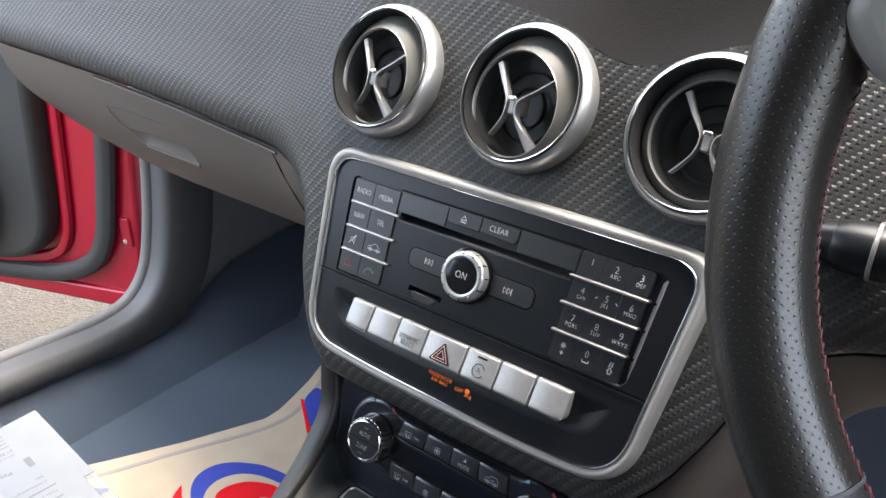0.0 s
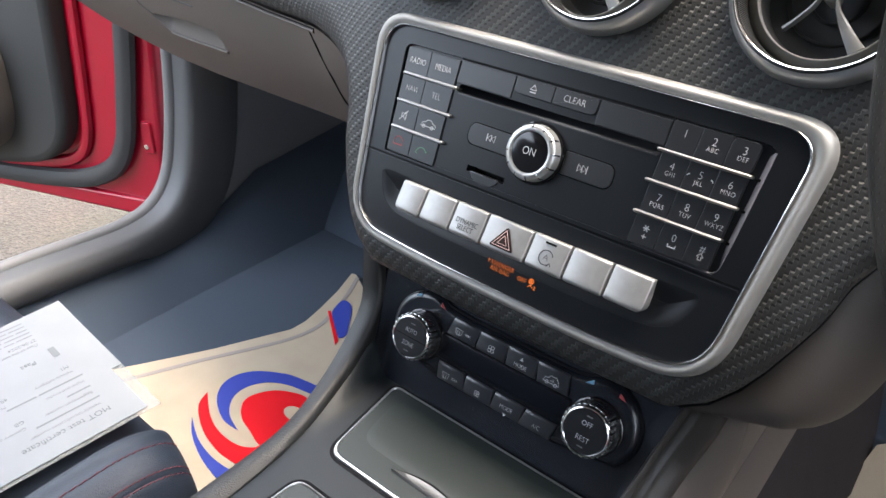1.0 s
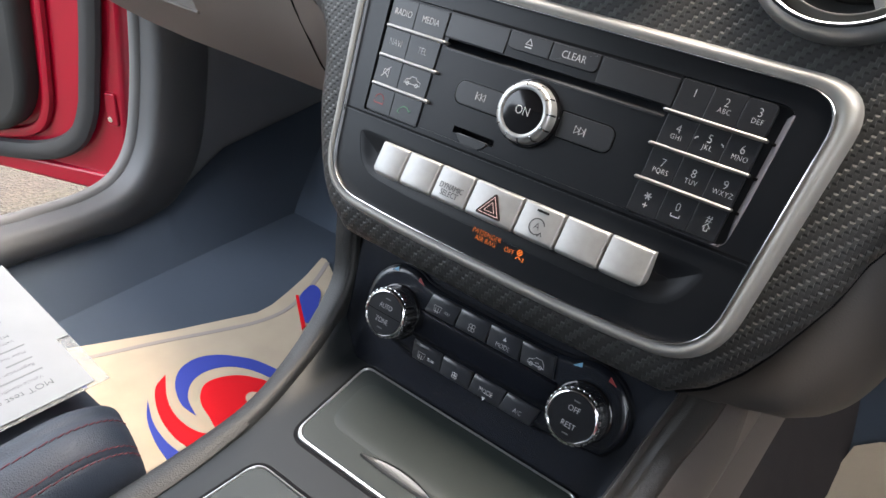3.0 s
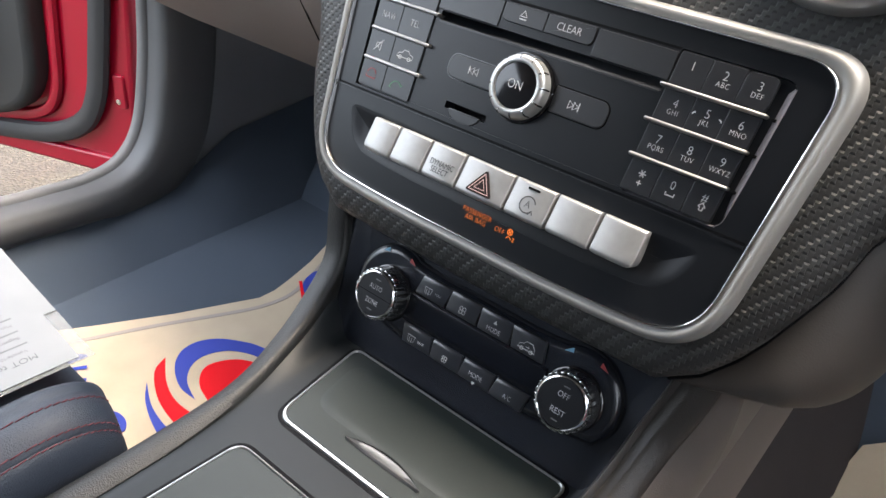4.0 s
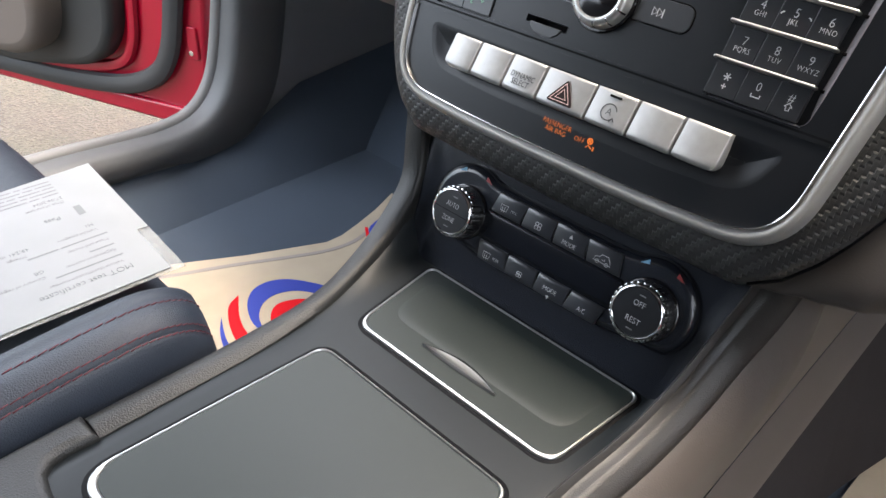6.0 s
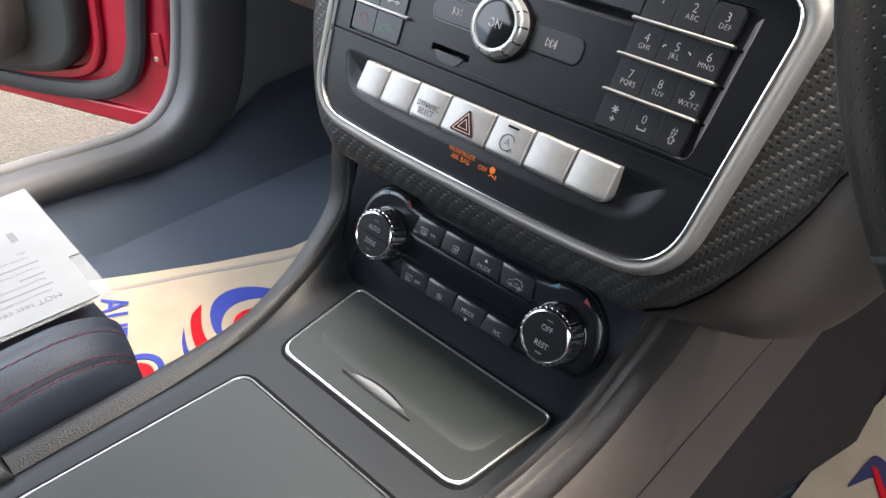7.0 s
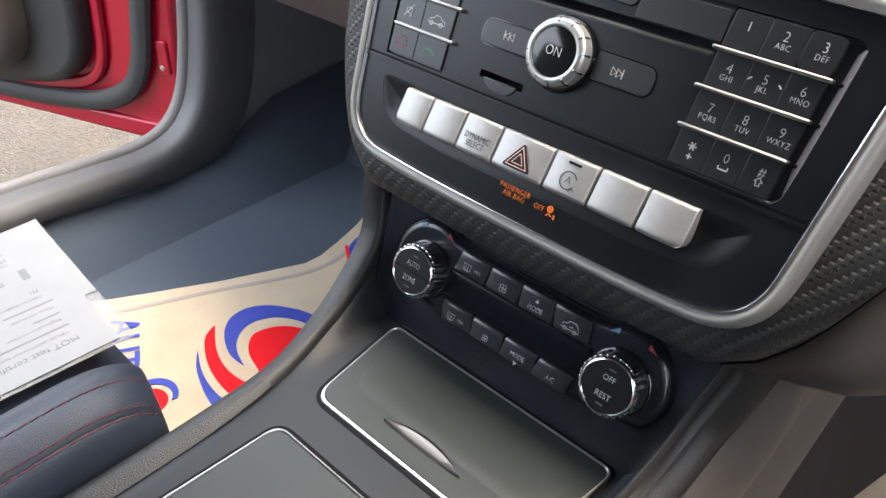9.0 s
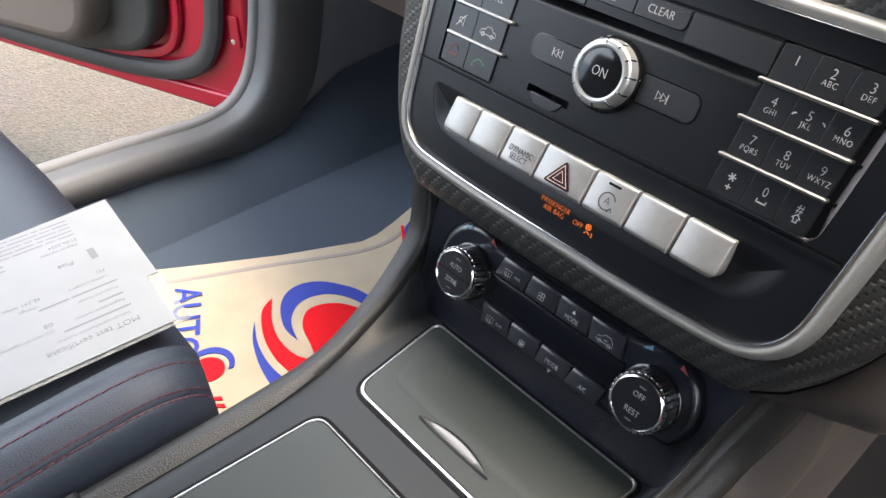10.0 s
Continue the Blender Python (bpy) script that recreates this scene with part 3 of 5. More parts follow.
def frame_band(rows):
    bm = bmesh.new()
    stack(bm, [[(x, y, w) for x, y in between(INN, FRAME, k)] for k, w in rows], False, False)
    return bm


part("silver_frame", frame_band([(0.145, -0.0002), (0.20, 0.0000), (0.30, 0.0005), (0.42, 0.0009), (0.54, 0.0010), (0.66, 0.0006), (0.77, -0.0004), (0.86, -0.0018), (0.93, -0.0034), (0.98, -0.0053), (1.0, -0.0068), (1.0, -0.012)]), SILVER, panel, "satin silver surround frame")
part("bright_edge", frame_band([(-0.02, -0.003), (0.0, 0.0006), (0.035, 0.0013), (0.085, 0.0014), (0.125, 0.0011), (0.15, 0.0003)]), CHROME, panel, "thin polished inner edge")

SPLIT = -0.0060
tray = round_poly([(-0.097, -0.0145), (-0.088, -0.036), (-0.05, -0.0385), (0.05, -0.0385), (0.088, -0.036), (0.097, -0.0145)], [0.006, 0.014, 0.01, 0.01, 0.014, 0.006], 6)
cd = rrect(-0.0025, 0.0402, 0.116, 0.0046, 0.001, 2)
card = rrect(-0.0293, 0.0021, 0.0240, 0.0034, 0.0004, 2)
keyrec_l = round_poly([(-0.1030, 0.0556), (-0.0985, -0.0050), (-0.0622, -0.0047), (-0.0632, 0.0556)], [0.005, 0.0005, 0.0005, 0.0005], 4)
keyrec_r = round_poly([(0.0572, 0.0562), (0.0548, -0.0042), (0.0978, -0.0042), (0.1040, 0.0562)], [0.0005, 0.0005, 0.006, 0.006], 5)
part("faceplate", plate(INN, [tray, cd, card, keyrec_l, keyrec_r], -0.009, -0.0008), PANEL, panel, "satin black faceplate")
part("slot_backing", prism(inset(INN, -0.001), -0.0125, -0.009), VOID, panel)
part("key_bed", prism(inset(keyrec_r, 0.0002), -0.009, -0.0026), PANEL, panel, "satin floor of the keypad recess")
part("key_bed", prism(inset(keyrec_l, 0.0002), -0.009, -0.0030), PANEL, panel, "satin floor of the key recess")
part("slot_slope", grid(lambda x, k: (x, 0.0426 - 0.0048 * k, -0.0009 - table([-0.0604, 0.0554], [0.0050, 0.0016], x) * (1 - k ** 1.3)), [-0.0604, -0.03, 0.0, 0.03, 0.0554], [0, 0.2, 0.4, 0.6, 0.8, 1.0]), PANEL, panel, "sloping floor of the disc slot")
bm = bmesh.new()
stack(bm, [[(x, y, w) for x, y in inset(tray, d)] for d, w in ((-0.0003, -0.0009), (0.0012, -0.0010), (0.0030, -0.0013), (0.0052, -0.0018), (0.0074, -0.0022), (0.0092, -0.0024))], False, True)
part("tray_floor", bm, PANEL, panel, "scooped tray behind the silver buttons")
part("step_groove", strokes([[(-0.0634, 0.0554), (0.0572, 0.0559)]], 0.0011, -0.0008, 0.0001), VOID, panel)
part("groove", strokes([[(-0.1095, SPLIT - 0.0006), (0.1095, SPLIT + 0.0007)]], 0.0009, -0.0008, 0.0001), VOID, panel)
part("ridge", strokes([[(-0.1092, SPLIT - 0.0022), (0.1092, SPLIT - 0.0009)]], 0.0012, -0.0008, 0.0007), PANEL, panel)
part("ridge", strokes([[(-0.06, SPLIT + 0.0022), (0.057, SPLIT + 0.0022)]], 0.001, -0.0008, 0.0006), PANEL, panel)
part("slot_lip", strokes([[(-0.06, 0.0374), (0.0545, 0.0378)]], 0.0007, -0.0008, 0.0004), KEY, panel)
part("card_notch", prism(arc(-0.0293, 0.0012, 0.0090, 180, 360, 14, 0.62), -0.0009, -0.0002, 0.0004), KEY, panel)


def key(pts, label, w=0.0002, r=0.0007):
    return part("key", prism(round_poly(pts, r, 3), -0.008, w, 0.00018, 2), KEY, panel, label)


def lx(v):
    return -0.0995 + (0.0538 - v) * 0.055


def mx(v):
    return -0.0833 + (0.0538 - v) * 0.052


def ex(v):
    return -0.0637 + (0.0538 - v) * 0.021


G = 0.00013
rows_l = [(0.0540, 0.0405), (0.0388, 0.0255), (0.0237, 0.0106), (0.0089, -0.0038)]
marks_l = [("RADIO", "MEDIA"), ("NAVI", "TEL"), (None, None), (None, None)]
for (vt, vb), words in zip(rows_l, marks_l):
    a = key([(lx(vt), vt), (lx(vb), vb), (mx(vb) - G, vb), (mx(vt) - G, vt)], "black key")
    b = key([(mx(vt) + G, vt), (mx(vb) + G, vb), (ex(vb), vb), (ex(vt), vt)], "black key")
    if words[0]:
        v = (vt + vb) / 2
        lettering(words[0], (lx(v) + mx(v)) / 2, v, 0.0003, 0.0048, PRINT, a, sx=0.78)
        lettering(words[1], (mx(v) + ex(v)) / 2, v, 0.0003, 0.0048, PRINT, b, sx=0.78)
for v in (0.0396, 0.0246, 0.0098):
    lo, hi = lx(v) + 0.0005, ex(v) + 0.0033
    part("silver_strip", prism(rrect((lo + hi) / 2, v, hi - lo, 0.0018, 0.0008, 4), -0.004, 0.0022, 0.0008), BRIGHT, panel, "thin silver strip between the key rows")
# symbols on the lower left keys
part("symbol", strokes([[(-0.0895, 0.0175), (-0.0878, 0.0175), (-0.0863, 0.0192), (-0.0863, 0.0138), (-0.0878, 0.0155), (-0.0895, 0.0155), (-0.0895, 0.0175)], [(-0.0905, 0.0135), (-0.0855, 0.0195)]], 0.00045, 0.0003), PRINT, panel, "grey mute symbol", pose(-0.0025, 0.0006, 0))
part("symbol", strokes([[(-0.0745, 0.0150), (-0.0735, 0.0168), (-0.0715, 0.0172), (-0.0705, 0.0186), (-0.0678, 0.0186), (-0.0665, 0.0172), (-0.0645, 0.0168), (-0.0643, 0.0150), (-0.0745, 0.0150)], arc(-0.0722, 0.0149, 0.0009, 0, 360), arc(-0.0665, 0.0149, 0.0009, 0, 360)], 0.0004, 0.0003), PRINT, panel, "grey car symbol", pose(-0.0032, 0.0003, 0))
part("symbol", strokes([arc(-0.0865, 0.0012, 0.0028, 10, 170), [(-0.0895, 0.0006), (-0.0895, -0.0006), (-0.0835, -0.0006), (-0.0835, 0.0006)]], 0.00055, 0.0003), REDP, panel, "dark red hang-up symbol", pose(-0.0029, 0.0012, 0))
part("symbol", strokes([arc(-0.0692, -0.0008, 0.0034, 25, 150), [(-0.0722, 0.0009), (-0.0731, -0.0008), (-0.0718, -0.0012)], [(-0.0661, 0.0006), (-0.0652, 0.0016)]], 0.00055, 0.0003), GREENP, panel, "dull green call symbol", pose(-0.003, 0.0009, 0))

cols_r = [0.0575, 0.0711, 0.0847, 0.0970]
rows_r = [(0.0553, 0.0420), (0.0402, 0.0274), (0.0256, 0.0124), (0.0106, -0.0030)]
words_r = [[("1", ""), ("2", "ABC"), ("3", "DEF")], [("4", "GHI"), ("5", "JKL"), ("6", "MNO")], [("7", "PQRS"), ("8", "TUV"), ("9", "WXYZ")], [("*", "+"), ("0", "_"), ("#", "^")]]
for row, ((vt, vb), ws) in enumerate(zip(rows_r, words_r)):
    m = (0.0505, 0.0351, 0.0200, 0.0052)[row]
    for i, (big, small) in enumerate(ws):
        sh = lambda v: 0.052 * (v - 0.05)
        a, b = cols_r[i] + G, cols_r[i + 1] - G
        k = key([(a + sh(vt), vt), (a + sh(vb), vb), (b + sh(vb), vb), (b + sh(vt), vt)], "black number key", 0.0002, 0.0025 if (row, i) == (0, 2) else 0.0007)
        c = (0.0644, 0.0779, 0.0914)[i] + sh(m)
        if big == "*":
            part("symbol", strokes([[(c - 0.0016 * math.cos(q), m - 0.0016 * math.sin(q)), (c + 0.0016 * math.cos(q), m + 0.0016 * math.sin(q))] for q in (0.0, 1.047, 2.094)], 0.0005, 0.0003), PRINT, k, "white star")
        else:
            lettering(big, c, m, 0.0003, 0.0051, PRINT, k, sx=0.9)
        s = m - 0.0035
        if small == "_":
            part("symbol", strokes([[(c - 0.0018, s + 0.0006), (c - 0.0018, s - 0.0006), (c + 0.0018, s - 0.0006), (c + 0.0018, s + 0.0006)]], 0.0005, 0.0003), PRINT, k)
        elif small == "^":
            part("symbol", strokes([[(c - 0.0015, s), (c, s + 0.0016), (c + 0.0015, s), (c + 0.0007, s), (c + 0.0007, s - 0.0014), (c - 0.0007, s - 0.0014), (c - 0.0007, s), (c - 0.0015, s)]], 0.00035, 0.0003), PRINT, k)
        elif small == "+":
            part("symbol", strokes([[(c - 0.0011, s - 0.0004), (c + 0.0011, s - 0.0004)], [(c, s - 0.0015), (c, s + 0.0007)]], 0.00042, 0.0003), PRINT, k, "white plus sign")
        elif small:
            lettering(small, c, s, 0.0003, 0.0031, PRINT, k, sx=0.86, spacing=1.14)
        if big == "5":
            part("symbol", strokes([arc(c - 0.0048, m - 0.0016, 0.0012, 90, 170, 5), arc(c + 0.0048, m - 0.0016, 0.0012, 10, 90, 5)], 0.0005, 0.0003), PRINT, k)
for v, lo, hi in ((0.0411, 0.0546, 0.0980), (0.0265, 0.0538, 0.0968), (0.0115, 0.0534, 0.0956)):
    part("silver_strip", prism(rrect((lo + hi) / 2, v, hi - lo, 0.0016, 0.0008, 4), -0.004, 0.0022, 0.0008), BRIGHT, panel, "thin silver strip between the key rows")
    part("strip_pin", prism(rrect(hi + 0.0022, v - 0.0004, 0.0022, 0.0013, 0.0004, 2), -0.004, -0.0016, 0.0003), VOID, panel)
# sloping side of the keypad recess, catching the light
wall = smooth_path([(0.1037, 0.0535, 0), (0.1021, 0.035, 0), (0.1003, 0.0145, 0), (0.0991, 0.004, 0), (0.0983, -0.0008, 0), (0.0962, -0.0034, 0), (0.092, -0.0040, 0), (0.0548, -0.0040, 0)], 5)
bm = bmesh.new()
rings, n = [], len(wall) - 1
for k, p in enumerate(wall):
    t = (wall[min(k + 1, n)] - wall[max(k - 1, 0)]).normalized()
    s = Vector((t.y, -t.x, 0))
    wd = 0.0008 + 0.0024 * step01(-0.003, 0.012, p.y) * (1 - 0.7 * step01(0.0525, 0.0536, p.y))
    rings.append([p + s * f * wd + Vector((0, 0, z)) for f, z in ((-0.02, -0.0012), (0.0, -0.0006), (0.12, -0.0006), (0.9, -0.0028), (1.0, -0.0034), (1.0, -0.006), (-0.02, -0.006))])
stack(bm, rings)
part("keypad_edge", bm, EDGEGREY, panel, "pale satin lip along the keypad")

# long upper keys, skip keys, rotary knob
for lo, hi, lab in ((-0.0631, -0.0280, "black blank upper strip"), (0.0206, 0.0566, "black blank upper strip")):
    part("key", prism(round_poly([(lo, 0.0546), (lo, 0.0427), (hi, 0.0427), (hi, 0.0546)], 0.0006, 3), -0.004, -0.0003, 0.0004, 2), KEY, panel, lab)
ej = part("key", prism(rrect(-0.0160, 0.0505, 0.0226, 0.0084, (0.003, 0.0003, 0.0003, 0.0003), 5), -0.004, 0.0001, 0.0004, 2), KEY, panel, "black eject key")
part("symbol", strokes([[(-0.0180, 0.0500), (-0.0162, 0.0526), (-0.0144, 0.0500), (-0.0180, 0.0500)], [(-0.0180, 0.0488), (-0.0144, 0.0488)]], 0.0005, 0.0002), PRINT, ej)
cl = part("key", prism(rrect(0.0078, 0.0505, 0.0242, 0.0084, (0.0003, 0.003, 0.0003, 0.0003), 5), -0.004, 0.0001, 0.0004, 2), KEY, panel, "black clear key")
lettering("CLEAR", 0.0074, 0.0505, 0.0002, 0.0048, PRINT, cl, sx=0.88)
for pts, arrow, cx, cy in ((rrect(-0.031, 0.0202, 0.0314, 0.0117, (0.0045, 0.0005, 0.0005, 0.0045), 6), -1, -0.0318, 0.0206), (rrect(0.0248, 0.0213, 0.0276, 0.0122, (0.0005, 0.0045, 0.0045, 0.0005), 6), 1, 0.0221, 0.0211)):
    bm = bmesh.new()
    sweep([(x, y, -0.0008) for x, y in pts], [(-0.0002, 0), (0.0002, 0), (0.0002, 0.00025), (-0.0002, 0.00025)], (0, 0, 1), True, bm)
    part("key_joint", bm, GLOSS, panel)
    k = part("key", prism(inset(pts, 0.0004), -0.003, -0.0003, 0.0003, 2), KEY, panel, "black skip key")
    tri = [[(cx + arrow * (o - 0.0024), cy + 0.0017), (cx + arrow * o, cy), (cx + arrow * (o - 0.0024), cy - 0.0017), (cx + arrow * (o - 0.0024), cy + 0.0017)] for o in (0.0, 0.0024)] + [[(cx + arrow * 0.0026, cy + 0.0019), (cx + arrow * 0.0026, cy - 0.0019)]]
    part("symbol", strokes(tri, 0.0004, -0.0002), PRINT, k)

knob = part("rotary_knob", lathe([(0.0144, -0.001), (0.0144, 0.0010), (0.0141, 0.0016), (0.0141, 0.0060), (0.0138, 0.0074), (0.0130, 0.0086), (0.0118, 0.0092), (0.0110, 0.0092), (0.0104, 0.0088), (0.0102, 0.0080), (0.0, 0.0080)], 72), KNOBRIM, panel, "ribbed satin metal rotary knob", pose(-0.0046, 0.0209, 0) @ Matrix.Diagonal((1.0, 1.0, 0.72, 1.0)))
part("knob_base", lathe([(0.0158, -0.001), (0.0158, 0.0001), (0.0152, 0.0006), (0.0136, 0.0006)], 64), GLOSS, knob)
part("knob_face", lathe([(0.0103, 0.0080), (0.0100, 0.0086), (0.006, 0.0090), (0.0, 0.0091)], 48), GLOSS, knob, "glossy black knob face")
# each grip notch runs down the side and over the shoulder
for i in range(12):
    q = Matrix.Rotation(radians(30 * i + 10), 4, "Z")
    bm = bmesh.new()
    stack(bm, [[(r, y, z), (r, -y, z), (r - 0.0012, -y, z - 0.0004), (r - 0.0012, y, z - 0.0004)] for r, z, y in ((0.01425, 0.0014, 0.00042), (0.01425, 0.0060, 0.00042), (0.01395, 0.0075, 0.00042), (0.01315, 0.0087, 0.00040), (0.0122, 0.0092, 0.00030))])
    part("grip_notch", bm, DARKCHROME, knob, "", q)
    bm = bmesh.new()
    stack(bm, [[(r, y, z), (r, -y, z), (r - 0.0012, -y, z - 0.0004), (r - 0.0012, y, z - 0.0004)] for r, z, y in ((0.01432, 0.0014, 0.00016), (0.01432, 0.0060, 0.00016), (0.01402, 0.0075, 0.00016), (0.01322, 0.00875, 0.00014))])
    part("notch_line", bm, VOID, knob, "", q)
lettering("ON", 0.0, 0.0003, 0.0092, 0.0058, PRINT, knob, sx=0.85)

# lower row of silver buttons
def silver_button(a, b, vt, vb, rl, rr):
    """Wedge-faced button that rolls over at its lower edge."""
    bm = bmesh.new()
    rings = []
    for k in (0.0, 0.015, 0.05, 0.1, 0.25, 0.45, 0.65, 0.76, 0.86, 0.90, 0.95, 0.98, 1.0):
        y = vt + (vb - vt) * k
        z = 0.0030 + 0.0032 * k - 0.0007 * max(1 - k / 0.05, 0) ** 2
        if k > 0.86:
            q = (k - 0.86) / 0.14
            z -= 0.0026 * (1 - math.sqrt(max(1 - q * q, 0.0)))
        lo = a + (rl - math.sqrt(max(rl * rl - max(rl - (y - vb), 0) ** 2, 0)))
        hi = b - (rr - math.sqrt(max(rr * rr - max(rr - (y - vb), 0) ** 2, 0)))
        e = 0.0006
        rings.append([(lo, y, -0.0075), (lo, y, z - e), (lo + e * 0.4, y, z - e * 0.35), (lo + e * 1.3, y, z), ((lo + hi) / 2, y, z + 0.0001), (hi - e * 1.3, y, z), (hi - e * 0.4, y, z - e * 0.35), (hi, y, z - e), (hi, y, -0.0075)])
    return stack(bm, rings)


edges = [-0.0767, -0.0586, -0.0382, -0.0174, 0.0103, 0.0322, 0.0543, 0.0755]
for i in range(7):
    a, b = edges[i] + 0.0007, edges[i + 1] - 0.0007
    vt, vb = -0.0156 + 0.00055 * (i - 3) / 3, -0.0325 + 0.0005 * (i - 3) / 3
    bm = silver_button(a, b, vt, vb, 0.0042 if i == 0 else 0.0012, 0.0042 if i == 6 else 0.0012)
    names = ["blank silver button", "blank silver button", "silver drive mode button", "silver hazard light button", "silver stop-start button", "blank silver button", "blank silver button"]
    bt = part("button", bm, BUTTON, panel, names[i])
    c = (a + b) / 2
    wz = lambda y: 0.00325 + 0.0032 * (vt - y) / (vt - vb)
    tilt = -math.degrees(math.atan(0.0032 / (vt - vb)))
    if i == 2:
        for t, y in (("DYNAMIC", -0.0244), ("SELECT", -0.0277)):
            o = lettering(t, c, y, wz(y) + 0.0001, 0.0040, DARKPRINT, bt, sx=0.78, thick=0.0)
            o.matrix_basis = pose(c, y, wz(y) + 0.0001, tilt) @ Matrix.Diagonal((0.78, 1, 1, 1))
    if i == 3:
        m = pose(c - 0.0002, -0.0246, wz(-0.0246) + 0.0001, tilt)
        tri = [(-0.0074, -0.0052), (0.0074, -0.0052), (0, 0.0068)]
        part("hazard_triangle", prism(round_poly(tri, 0.0018, 4), 0, 0.0006, 0.0002, 2), mat("dark_red_lens", (0.012, 0.005, 0.005), 0.5, Specular_IOR_Level=0.2), bt, "dark red warning triangle", m)
        for k, wd in ((0.72, 0.0005), (0.38, 0.0004)):
            q = [(x * k, (y + 0.0012) * k - 0.0012) for x, y in tri]
            part("triangle_line", strokes([q + [q[0]]], wd, 0.00062), mat("pale_red_line", (0.6, 0.4, 0.36), 0.5), bt, "", m)
    if i == 4:
        m = pose(c, -0.0248, wz(-0.0248) + 0.0001, tilt)
        part("symbol", strokes([arc(0, 0, 0.0037, 20, 330, 24), [(0.0018, -0.0040), (0.0031, -0.0021), (0.0040, -0.0035)]], 0.0005, 0.0001), DARKPRINT, bt, "", m)
        o = lettering("A", c, -0.0248, 0.005, 0.0046, DARKPRINT, bt)
        o.matrix_basis = m
        part("indicator", prism(rrect(0, 0, 0.0062, 0.0011, 0.0004, 3), 0, 0.0002), VOID, bt, "", pose(c, -0.0178, wz(-0.0178), tilt))
lettering("PASSENGER", -0.0040, -0.0391, -0.0006, 0.0034, AMBER, panel, sx=0.88, spacing=1.08, thick=-0.03)
lettering("AIR BAG", -0.0038, -0.0421, -0.0006, 0.0034, AMBER, panel, sx=0.88, spacing=1.08, thick=-0.03)
lettering("OFF", 0.0098, -0.0415, -0.0006, 0.0034, AMBER, panel, sx=0.9, spacing=1.08, thick=-0.03)
part("symbol", strokes([arc(0.0150, -0.0420, 0.0013, 0, 360, 12), [(0.0142, -0.0428), (0.0158, -0.0412)], [(0.0142, -0.0412), (0.0158, -0.0428)], [(0.0138, -0.0452), (0.0150, -0.0440), (0.0166, -0.0450)], [(0.0172, -0.0440), (0.0180, -0.0440), (0.0174, -0.0455), (0.0182, -0.0455)]], 0.00032, -0.0006), AMBER, panel, "amber seat occupant symbol", pose(0.0003, 0.0018, 0))

# ---- air vents ----
VENTBLACK = mat("vent_black", (0.040, 0.043, 0.045), 0.5, Specular_IOR_Level=0.3)
VENTWALL = mat("vent_wall", (0.03, 0.031, 0.032), 0.45)
_tc = node(VENTWALL, "ShaderNodeTexCoord")
_sp = node(VENTWALL, "ShaderNodeSeparateXYZ")
wire(VENTWALL, _tc, "Object", _sp, "Vector")
add_bump(VENTWALL, maths(VENTWALL, "SINE", maths(VENTWALL, "MULTIPLY", maths(VENTWALL, "ARCTAN2", _sp.outputs["Y"], _sp.outputs["X"]), 240.0)), 0.8, 0.0004)
VENTGREY = mat("vent_grey", (0.17, 0.17, 0.155), 0.36)


def vent_blade(points, widths):
    """Bowed blade, flat on top, as wide at each end as its widths say."""
    path = smooth_path(points, 6)
    rings, n = [], len(path) - 1
    for k, p in enumerate(path):
        t = (path[min(k + 1, n)] - path[max(k - 1, 0)]).normalized()
        s = t.cross(Vector((0, 0, 1))).normalized()
        w = table([0, 0.38, 0.5, 0.62, 1], [widths[0], 0.0011, 0.0010, 0.0011, widths[1]], k / n) / 2
        rings.append([p + s * (w * x) + Vector((0, 0, y)) for x, y in ((-0.7, -0.0045), (-1.0, -0.0012), (-0.95, -0.0003), (-0.6, 0.0003), (0.6, 0.0003), (0.95, -0.0003), (1.0, -0.0012), (0.7, -0.0045))])
    return stack(bmesh.new(), rings)


